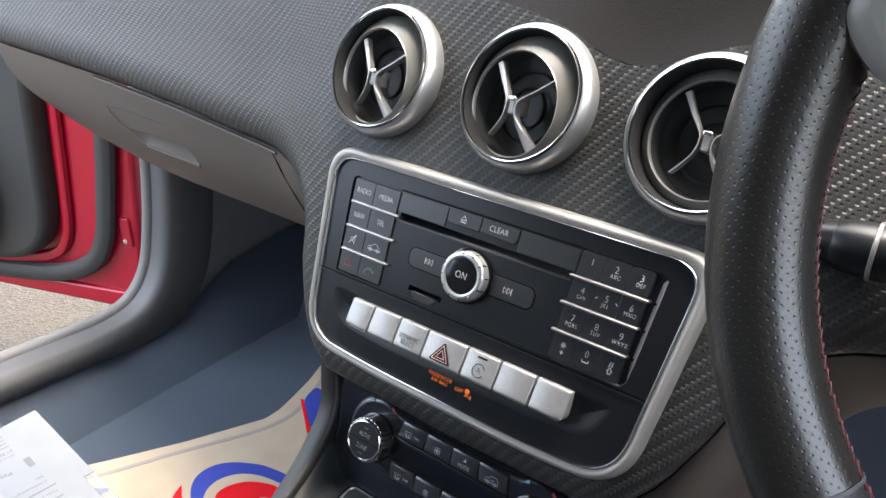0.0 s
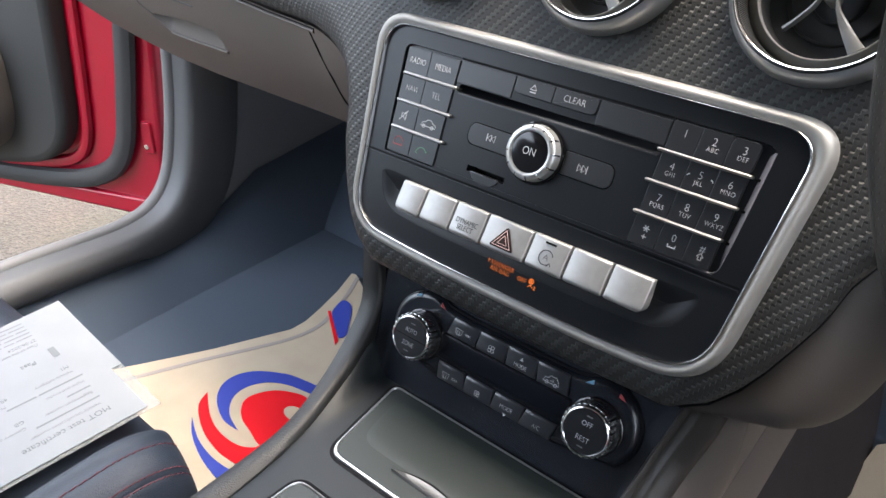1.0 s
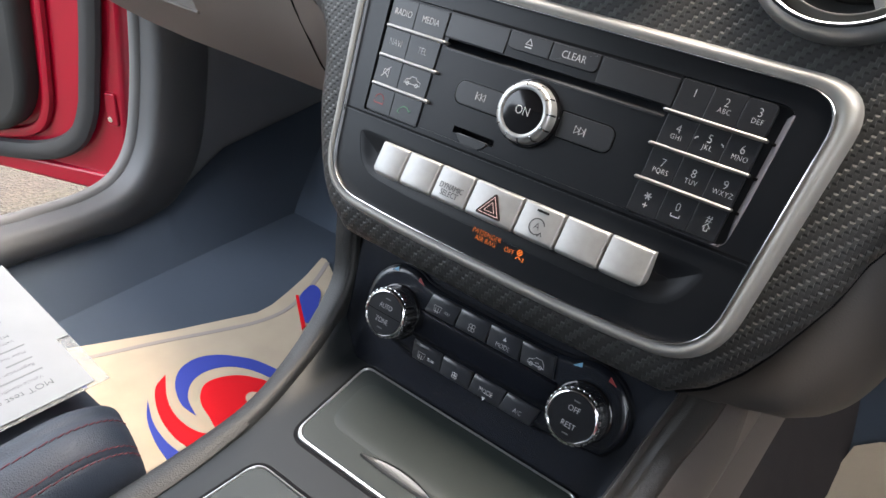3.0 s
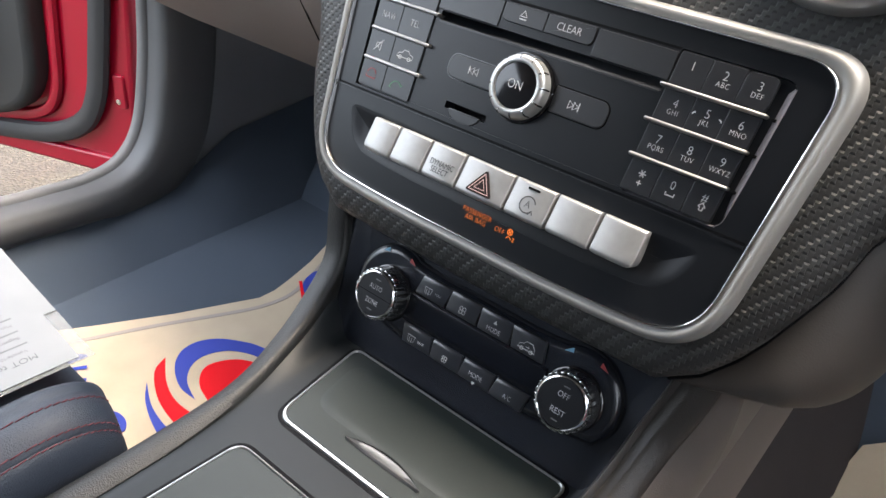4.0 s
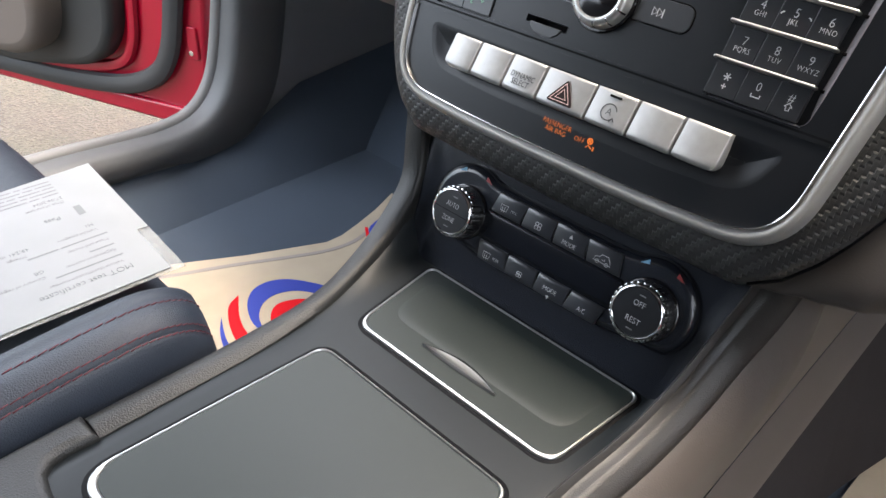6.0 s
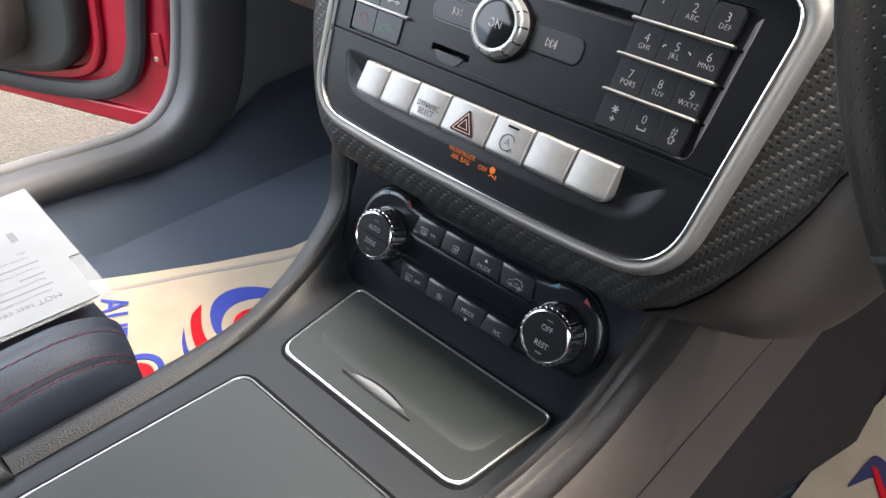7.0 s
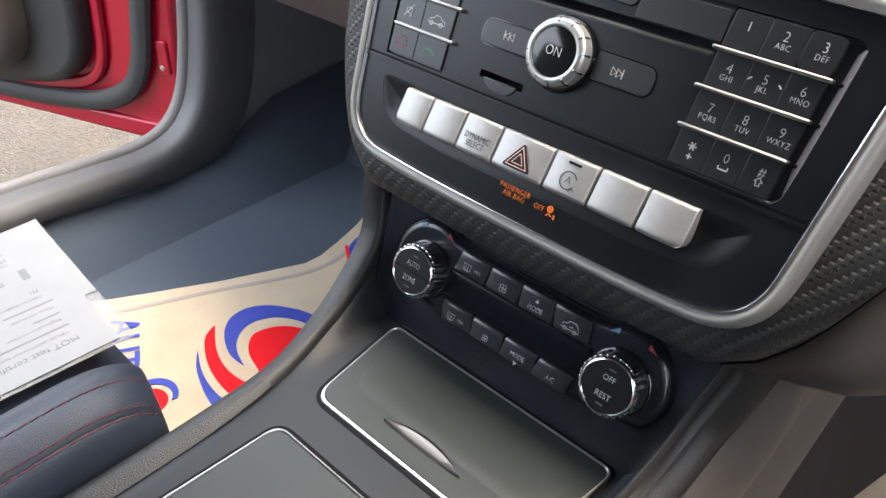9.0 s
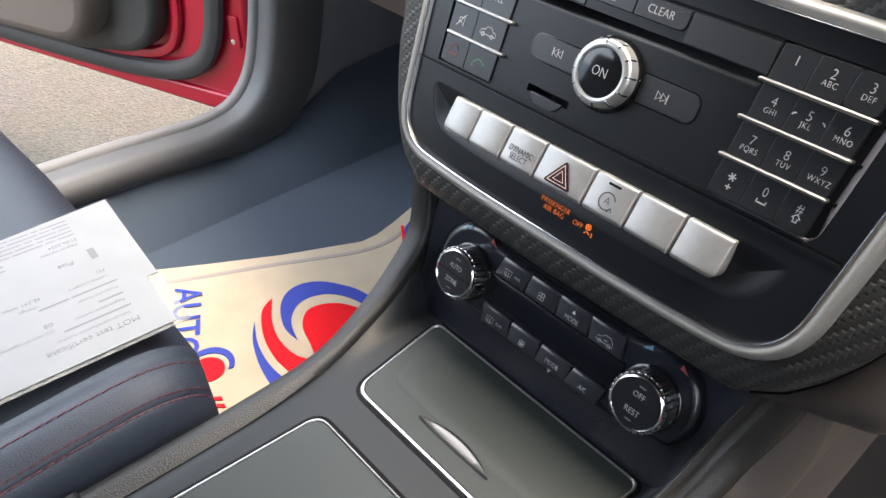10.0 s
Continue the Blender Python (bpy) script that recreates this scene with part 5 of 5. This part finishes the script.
def rim(a0, a1, n, r0, r1, name, material, label):
    bm = bmesh.new()
    lay = bm.loops.layers.uv.new("UVMap")
    m = 28
    V = []
    for i in range(n + 1):
        a = radians(a0 + (a1 - a0) * i / n)
        row = []
        for j in range(m):
            b = 2 * math.pi * j / m
            rr = WR + r0 * math.cos(b)
            row.append(bm.verts.new((rr * math.cos(a), rr * math.sin(a), r1 * math.sin(b))))
        V.append(row)
    for i in range(n):
        for j in range(m):
            f = bm.faces.new((V[i][j], V[i + 1][j], V[i + 1][(j + 1) % m], V[i][(j + 1) % m]))
            for l, (p, q) in zip(f.loops, ((i, j), (i + 1, j), (i + 1, j + 1), (i, j + 1))):
                l[lay].uv = (radians(a0 + (a1 - a0) * p / n) * WR, 2 * math.pi * q / m * r0)
    return part(name, bm, material, wheel, label)


SEP = 220.3
rim(98, SEP - 0.27, 70, 0.0172, 0.0165, "perforated_grip", PERF, "perforated black leather grip")
rim(-SEP + 180, 82, 70, 0.0172, 0.0165, "perforated_grip", PERF, "perforated black leather grip")
rim(82, 98, 12, 0.0168, 0.016, "rim_top", RIM, "smooth black leather rim")
rim(SEP + 0.27, 360 - SEP + 179.73, 50, 0.0170, 0.0163, "rim_bottom", RIM, "smooth black leather lower rim")
rim(SEP - 0.27, SEP + 0.27, 2, 0.0175, 0.0168, "separator_ring", TRIM, "slim grey separator ring")
rim(360 - SEP + 179.73, 360 - SEP + 180.27, 2, 0.0175, 0.0168, "separator_ring", TRIM, "slim grey separator ring")
bm = bmesh.new()
for i in range(150):
    a = radians(100 + 1.6 * i)
    p = Vector(((WR - 0.0168) * math.cos(a), (WR - 0.0168) * math.sin(a), -0.003))
    q = Vector(((WR - 0.0170) * math.cos(a + 0.022), (WR - 0.0170) * math.sin(a + 0.022), 0.0025))
    tube([p, q], 0.0006, 5, False, (0.1, 0.2, 1), bm)
tagged(part("stitching", bm, STITCH, wheel, "red cross stitching inside the rim"), kind="stuff")
part("hub", prism(round_poly([(-0.085, 0.055), (-0.075, -0.07), (0.075, -0.07), (0.085, 0.055)], 0.04, 8), -0.05, -0.005, 0.02, 5), SOFTB, wheel, "grey airbag hub")
for s in (-1, 1):
    bm = prism(round_poly([(s * 0.07, 0.095), (s * 0.07, -0.006), (s * 0.147, 0.020), (s * 0.160, 0.036), (s * 0.150, 0.062)][::s], 0.008, 5), -0.012, 0.0185, 0.007)
    part("spoke", bm, SPOKE, wheel, "satin silver spoke cover")
    bm = bmesh.new()
    tube([(s * 0.1515, 0.058, 0.0118), (s * 0.1565, 0.045, 0.0118), (s * 0.1582, 0.036, 0.0118), (s * 0.153, 0.028, 0.0118), (s * 0.147, 0.022, 0.0118)], 0.0014, 6, False, (0, 0, 1), bm)
    part("spoke_edge", bm, CHROME, wheel, "chrome spoke edging")
part("spoke", prism(round_poly([(-0.03, -0.06), (-0.03, -0.16), (0.03, -0.16), (0.03, -0.06)], 0.008, 4), -0.02, -0.008, 0.004), SOFTB, wheel, "grey lower spoke")
part("column", lathe([(0.045, -0.16), (0.045, -0.05), (0.04, -0.045), (0.0, -0.045)], 32), SOFT, wheel, "black column shroud")

stalk = thing("column_stalk", "black column stalk with chrome end behind the wheel", "stalk", look((0.158, 0.030, 0.829), (0.31, 0.036, 0.832)))
part("lever", lathe([(0.0098, -0.006), (0.0106, -0.0075), (0.0118, -0.012), (0.0124, -0.020), (0.0118, -0.04), (0.009, -0.12)], 24), PANEL, stalk)
part("end_cap", lathe([(0.0, 0.0005), (0.0072, 0.0002), (0.0088, -0.0010), (0.0100, -0.006), (0.0096, -0.0068)], 24), PANEL, stalk, "black end cap")
part("ring", lathe([(0.0120, -0.0215), (0.0132, -0.0222), (0.0132, -0.0234), (0.0118, -0.0240)], 24), RING, stalk, "chrome ring")

# ---- passenger seat ----
seat = thing("passenger_seat", "black leather passenger seat with red stitching", "seat")
SEAT_P = [(-0.110, 0.42), (-0.105, 0.52), (-0.1015, 0.565), (-0.1005, 0.588), (-0.1020, 0.602), (-0.1042, 0.6090), (-0.1055, 0.6116), (-0.1066, 0.6130), (-0.1077, 0.6136), (-0.1088, 0.6120), (-0.1099, 0.6146), (-0.1113, 0.6158), (-0.1130, 0.6172), (-0.1170, 0.6192), (-0.1230, 0.6202), (-0.1290, 0.6192), (-0.1320, 0.6180), (-0.1345, 0.6186), (-0.1385, 0.6188), (-0.1425, 0.6168), (-0.147, 0.611), (-0.152, 0.602), (-0.158, 0.5955), (-0.168, 0.592), (-0.19, 0.590), (-0.25, 0.589), (-0.33, 0.589), (-0.42, 0.590), (-0.50, 0.594), (-0.545, 0.605), (-0.575, 0.615), (-0.60, 0.606), (-0.612, 0.57), (-0.61, 0.42)]
SC = -0.36


def seat_point(i, a):
    x, z = SEAT_P[int(i)]
    LY, LZ = 0.046, 0.030
    yf = table([-0.61, -0.55, -0.45, -0.25, -0.17, -0.15, -0.125, -0.10], [-0.165, -0.155, -0.145, -0.145, -0.148, -0.154, -0.160, -0.166], x)
    if a >= 1:
        y, o = yf - LY - (a - 1), 0.0
    elif a >= 0:
        q = math.pi / 2 * a
        y, o = yf - LY * (1 - math.cos(q)), LZ * (1 - math.sin(q))
    else:
        y, o = yf - 0.02 * a * a, LZ - 0.14 * a
    zz = max(z - o * step01(0.44, 0.60, z), 0.42)
    xx = x + (-0.25 if x > SC else 0.25) * min(o, LZ) * step01(0.13, 0.25, abs(x - SC))
    if a > 1:
        zz -= 0.05 * max(a - 1.03, 0.0) * step01(0.5, 0.58, z)
    return Vector((xx, y, zz))


aa = [-1.0, -0.6, -0.3, -0.12, 0, 0.06, 0.12, 0.2, 0.3, 0.4, 0.5, 0.6, 0.7, 0.8, 0.9, 1.0, 1.02, 1.05, 1.1, 1.2, 1.35, 1.5]
bm = grid(seat_point, list(range(len(SEAT_P))), aa)
part("cushion", bm, LEATHER, seat, "black grained leather cushion")
bm = bmesh.new()
stack(bm, [[(-0.13, -0.165, z), (-0.59, -0.165, z), (-0.59, -0.72, z), (-0.13, -0.72, z)] for z in (0.34, 0.56)])
part("seat_base", bm, SOFT, seat)
part("backrest", prism(rrect(-0.36, 0, 0.46, 0.14, 0.05), 0.50, 1.12, 0.04), LEATHER, seat, "black leather backrest", pose(0, -0.78, 0.0, 0))
bm = bmesh.new()


def seam(x_index, raise_by):
    base = []
    for a in [0.16 + 0.02 * k for k in range(42)] + [1.0 + 0.008 * k for k in range(1, 45)]:
        i = int(x_index)
        f = x_index - i
        base.append(seat_point(i, a).lerp(seat_point(i + 1, a), f) + Vector((0.0002, 0.0001, raise_by)))
    dense = smooth_path(base, 3)
    acc, last = 0.0, dense[0]
    segs, cur = [], [dense[0]]
    for p in dense[1:]:
        acc += (p - last).length
        last = p
        cur.append(p)
        if acc > 0.0038:
            segs.append((cur[0], cur[-1]))
            cur, acc = [p], 0.0
    for p, q in segs:
        side = Vector((0.5, 0, -0.4)) * 0.0005
        tube([p - side, p.lerp(q, 0.9) + side], 0.00034, 5, False, (0, 0, 1), bm)


for xi in (7.4, 10.5, 14.5):
    seam(xi, 0.0003)
tagged(part("stitching", bm, STITCH, seat, "red seam stitching"), kind="stuff")

# ---- test certificate ----
paper = thing("test_certificate", "white folded printed certificate in a clear sleeve on the passenger seat", "certificate", pose(-0.1665, -0.1495, 0.6005, 0.0, 0.0, -93.5) @ pose(0, 0, 0, -3.0, 0.0, 0))
part("sheet", prism([(0.0062, -0.0018), (0.0060, -0.0458), (-0.0010, -0.0455), (-0.0010, -0.1330), (0.21, -0.1200), (0.21, -0.0018)], 0.0002, 0.0008), PAPER, paper, "white printed sheet")
part("sleeve", prism([(-0.0012, 0.0008), (-0.0018, -0.1345), (0.215, -0.1212), (0.215, 0.0008)], -0.0004, 0.0), SLEEVE, paper, "clear plastic sleeve")
Z = 0.0009
lettering("MOT test certificate", 0.0221, -0.0162, Z, 0.0062, INK, paper, "LEFT")
for t, x, y, sz in (("Vehicle identification number", 0.0245, -0.0230, 0.0035), ("Registration number", 0.0235, -0.0350, 0.0035), ("Country of registration", 0.0640, -0.0330, 0.0035), ("Make and model", 0.0228, -0.0472, 0.0035), ("Mileage", 0.0655, -0.0572, 0.0035), ("Vehicle category", 0.0239, -0.0600, 0.0035), ("Date of the test", 0.0285, -0.0985, 0.0035)):
    lettering(t, x, y, Z, sz, FAINT, paper, "LEFT")
for t, x, y, sz in (("GB", 0.0628, -0.0388, 0.0042), ("45,241 miles", 0.0622, -0.0630, 0.0042), ("M1", 0.0239, -0.0660, 0.0042), ("Pass", 0.0365, -0.0830, 0.0056), ("27.06.2024", 0.0275, -0.1035, 0.0040)):
    lettering(t, x, y, Z, sz, INK, paper, "LEFT")


def text_bars(x, y, words, h, material):
    """Unreadable or private writing as plain bars, one for each word."""
    for w in words:
        part("text_bar", prism([(x, y - h / 2), (x + w, y - h / 2), (x + w, y + h / 2), (x, y + h / 2)], Z - 0.0001, Z), material, paper)
        x += w + 0.0016


text_bars(0.0221, -0.0290, (0.038,), 0.0012, FAINT)
text_bars(0.0221, -0.0408, (0.0144,), 0.0012, FAINT)
text_bars(0.0208, -0.0533, (0.0270, 0.0170), 0.0012, FAINT)
text_bars(0.0720, -0.0985, (0.012, 0.005, 0.018), 0.0010, FAINT)
text_bars(0.0720, -0.1030, (0.020, 0.009), 0.0011, FAINT)
for k in range(5):
    text_bars(0.0275, -0.1095 - 0.0040 * k, ((0.010, 0.006, 0.018, 0.009), (0.016, 0.004, 0.011, 0.020), (0.007, 0.013, 0.005, 0.015))[k % 3], 0.0008, FAINT)
part("emblem_bar", prism(rrect(0.0245, -0.0845, 0.0042, 0.0105, 0.0005, 2), Z - 0.0001, Z), FAINT, paper)

# ---- paper floor mats ----
def floor_mat(name_label, outline, z, climbs=False):
    t = thing("floor_mat", name_label, "floor mat", pose(0, 0, z), "paper floor mats")
    bm = prism(outline, -0.0015, 0.0)
    # the far end runs up the sloping bulkhead
    if climbs:
        bmesh.ops.bisect_plane(bm, geom=bm.verts[:] + bm.edges[:] + bm.faces[:], plane_co=(0, 0.347, 0), plane_no=(0, 1, 0))
        for q in bm.verts:
            if q.co.y > 0.348:
                q.co.z += 0.68 * (q.co.y - 0.345)
    part("sheet", bm, MATP, t)
    return t


m1 = floor_mat("beige paper mat with red and blue swirl in the passenger footwell", [(-0.62, -0.19), (-0.30, -0.33), (-0.18, -0.14), (-0.19, 0.02), (-0.22, 0.16), (-0.345, 0.235), (-0.415, 0.276), (-0.459, 0.3005), (-0.466, 0.299), (-0.4635, 0.292), (-0.450, 0.255), (-0.440, 0.215), (-0.434, 0.185), (-0.435, 0.162), (-0.477, 0.075), (-0.52, 0.0), (-0.55, -0.05)], 0.33)


layer = [0.0]


def ink(pts, material, parent, label, z=0.0):
    layer[0] += 0.00012
    part("print", prism(pts, 0.0, 0.0002 + layer[0] + z), material, parent, label)


def band(cx, cy, r0, r1, a0, a1, n=24, shift=(0, 0)):
    """Crescent between two arcs whose inner circle is shifted."""
    outer = arc(cx, cy, r0, a0, a1, n)
    inner = arc(cx + shift[0], cy + shift[1], r1, a0, a1, n)
    return outer + inner[::-1]


def swoosh(outer, inner):
    """Shape between two smooth curves that start from one tip."""
    a = [tuple(p.xy) for p in smooth_path([(x, y, 0) for x, y in outer], 6)]
    b = [tuple(p.xy) for p in smooth_path([(x, y, 0) for x, y in inner], 6)]
    return a + b[:0:-1]


ink(swoosh([(-0.347, 0.0110), (-0.370, 0.0105), (-0.393, 0.0192), (-0.4093, 0.0315), (-0.4185, 0.0469), (-0.418, 0.0655), (-0.407, 0.0829), (-0.387, 0.0972), (-0.3622, 0.1075), (-0.31, 0.113), (-0.27, 0.095)], [(-0.347, 0.0110), (-0.371, 0.0190), (-0.3861, 0.0311), (-0.3935, 0.0453), (-0.393, 0.061), (-0.3837, 0.0776), (-0.366, 0.0898), (-0.3435, 0.0963), (-0.31, 0.100), (-0.27, 0.088)]), MATBLUE, m1, "blue printed arc")
ink([tuple(p.xy) for p in smooth_path([(-0.314, 0.0128, 0), (-0.3376, 0.0190, 0), (-0.3566, 0.0242, 0), (-0.370, 0.0330, 0), (-0.3785, 0.0455, 0), (-0.376, 0.0606, 0), (-0.3655, 0.0760, 0), (-0.349, 0.0864, 0), (-0.330, 0.0915, 0), (-0.30, 0.082, 0), (-0.282, 0.050, 0), (-0.29, 0.02, 0)], 6, True)], MATRED, m1, "red printed disc")
ink(arc(-0.320, 0.066, 0.0145, 0, 360, 20, 0.62)[:-1], MATP, m1, "bare paper gap in the disc", 0.0006)
ink(swoosh([(-0.420, 0.0258), (-0.412, 0.0089), (-0.395, -0.0036), (-0.372, -0.0139), (-0.3475, -0.0195), (-0.3262, -0.0205), (-0.30, -0.0150), (-0.262, 0.010)], [(-0.420, 0.0258), (-0.392, 0.0078), (-0.3695, -0.0010), (-0.348, -0.0037), (-0.3285, -0.0012), (-0.3159, 0.0063), (-0.308, 0.016), (-0.262, 0.030)]), MATRED, m1, "red printed crescent")
ink(swoosh([(-0.4008, -0.0083), (-0.3798, -0.0234), (-0.3535, -0.0343), (-0.328, -0.0405), (-0.3005, -0.0427), (-0.25, -0.035)], [(-0.4008, -0.0083), (-0.3723, -0.0220), (-0.348, -0.0280), (-0.3257, -0.0292), (-0.3011, -0.0257), (-0.25, -0.012)]), MATBLUE, m1, "blue printed crescent")
ink(round_poly([(-0.424, 0.219), (-0.378, 0.186), (-0.372, 0.196), (-0.411, 0.246), (-0.432, 0.250)], 0.012, 4), MATBLUE, m1, "blue printed corner")
ink([(-0.4275, 0.217), (-0.3715, 0.176), (-0.374, 0.184), (-0.425, 0.2195)], MATRED, m1, "red printed edge")


def block(x, y, material, label):
    """Writing of the mat as two slim bars for each character."""
    for f, g in ((0.06, 0.30), (0.58, 0.82)):
        p, q = (x + 0.0185 * f, y - 0.0048 * f), (x + 0.0185 * g, y - 0.0048 * g)
        ink([p, q, (q[0] + 0.017, q[1] + 0.021), (p[0] + 0.017, p[1] + 0.021)], material, m1, label)


word = lettering("AUTO", 0, 0, 0, 0.0385, MATBLUE, m1, "LEFT", thick=0.012)
f = 0.110 / max(q.co.x for q in word.data.vertices)
word.matrix_basis = pose(-0.497, -0.037, 0.0014, 0, 0, -19.0) @ Matrix(((f, 0.42, 0, 0), (0, 1, 0, 0), (0, 0, 1, 0), (0, 0, 0, 1)))
ink(band(-0.376, -0.074, 0.024, 0.019, 40, 220, 24, (0.002, -0.002)), MATBLUE, m1, "blue printed ring")
ink(arc(-0.372, -0.079, 0.0165, 0, 360, 24)[:-1], MATRED, m1, "red printed spot")
for i in range(2):
    block(-0.350 + 0.0275 * i, -0.107 - 0.0068 * i, MATRED, "red printed block")
crease = smooth_path([(-0.53, -0.065, 0), (-0.503, -0.015, 0), (-0.472, 0.050, 0), (-0.440, 0.110, 0), (-0.421, 0.150, 0), (-0.414, 0.185, 0), (-0.420, 0.218, 0), (-0.434, 0.258, 0), (-0.452, 0.296, 0)], 6)
# shade along the paper's fold, coloured in as a greyish strip
part("fold_line", sweep(crease, [(-0.0030, 0), (0.0030, 0), (0.0026, 0.0005), (-0.0026, 0.0005)]), mat("shaded_crease", (0.30, 0.27, 0.25), 0.8), m1, "fold line, its shade a greyish strip")
m2 = floor_mat("beige paper floor mat with navy print in the driver's footwell", [(0.150, 0.12), (0.158, 0.22), (0.162, 0.298), (0.172, 0.357), (0.181, 0.395), (0.20, 0.408), (0.30, 0.44), (0.55, 0.44), (0.58, -0.1), (0.30, -0.05)], 0.33, True)
ink(round_poly([(0.190, 0.286), (0.196, 0.345), (0.24, 0.330), (0.25, 0.280), (0.205, 0.320)][::-1], 0.008, 4), NAVY, m2, "navy printed arc")
ink([(0.217, 0.296), (0.199, 0.326), (0.203, 0.328), (0.222, 0.300)][::-1], MATRED, m2, "red printed edge", 0.0005)

# ---- open passenger door ----
dx, dy = math.sin(radians(70)), math.cos(radians(70))
DOOR_AT = Matrix(((dx, 0, dy, -0.825), (dy, 0, -dx, 0.223), (0, 1, 0, 0), (0, 0, 0, 1)))
door = thing("passenger_door", "open red front passenger door with black inner trim", "car door", DOOR_AT)
shell = round_poly([(0.085, 0.95), (-1.02, 0.95), (-1.0, 0.315), (0.02, 0.315)], [0.03, 0.05, 0.08, 0.06], 8)
part("door_shell", prism(shell, -0.09, -0.004, 0.008, 3), PAINT, door, "glossy red door shell")
part("sill_flange", prism(round_poly([(0.0, 0.345), (-1.0, 0.325), (-1.0, 0.314), (0.01, 0.314)], 0.004, 3), -0.02, 0.004, 0.004), PAINT, door, "red lower flange")
seal = smooth_path([(0.06, 0.92, 0.004), (0.014, 0.62, 0.004), (-0.010, 0.50, 0.004), (-0.026, 0.44, 0.004), (-0.055, 0.395, 0.004), (-0.11, 0.366, 0.004), (-0.19, 0.352, 0.004), (-0.31, 0.345, 0.004), (-0.6, 0.342, 0.004), (-0.96, 0.345, 0.004)], 8)
part("door_seal", sweep(seal, circle(0.014, 10, 1.15, 0.8)), DOORSEAL, door, "black rubber door seal")
rib = smooth_path([(-0.04, 0.92, 0), (-0.073, 0.62, 0), (-0.088, 0.50, 0), (-0.100, 0.435, 0), (-0.13, 0.395, 0), (-0.2, 0.375, 0), (-0.31, 0.365, 0)], 8)
part("pressed_rib", sweep(rib, circle(0.009, 8, 1.0, 0.8)), PAINT, door, "pressed red rib")
trim = round_poly([(-0.055, 0.93), (-0.118, 0.395), (-0.32, 0.362), (-0.97, 0.355), (-0.97, 0.93)][::-1], [0.03, 0.03, 0.05, 0.09, 0.03], 8)
part("door_trim", prism(trim, -0.004, 0.028, 0.014, 4), SOFT, door, "black moulded door trim")
part("door_pocket", prism(round_poly([(-0.185, 0.62), (-0.205, 0.40), (-0.85, 0.385), (-0.85, 0.62)][::-1], [0.04, 0.04, 0.09, 0.09], 8), 0.02, 0.075, 0.02, 4), SOFTB, door, "grey door pocket")
part("latch_plate", prism(rrect(0.012, 0.452, 0.018, 0.05, 0.004, 3), -0.006, 0.0, 0.002), PAINT, door)
part("reflector", lathe([(0.0045, -0.004), (0.004, 0.001), (0.0, 0.002)], 12), CHROME, door, "small bright screw head", pose(0.009, 0.437, 0))
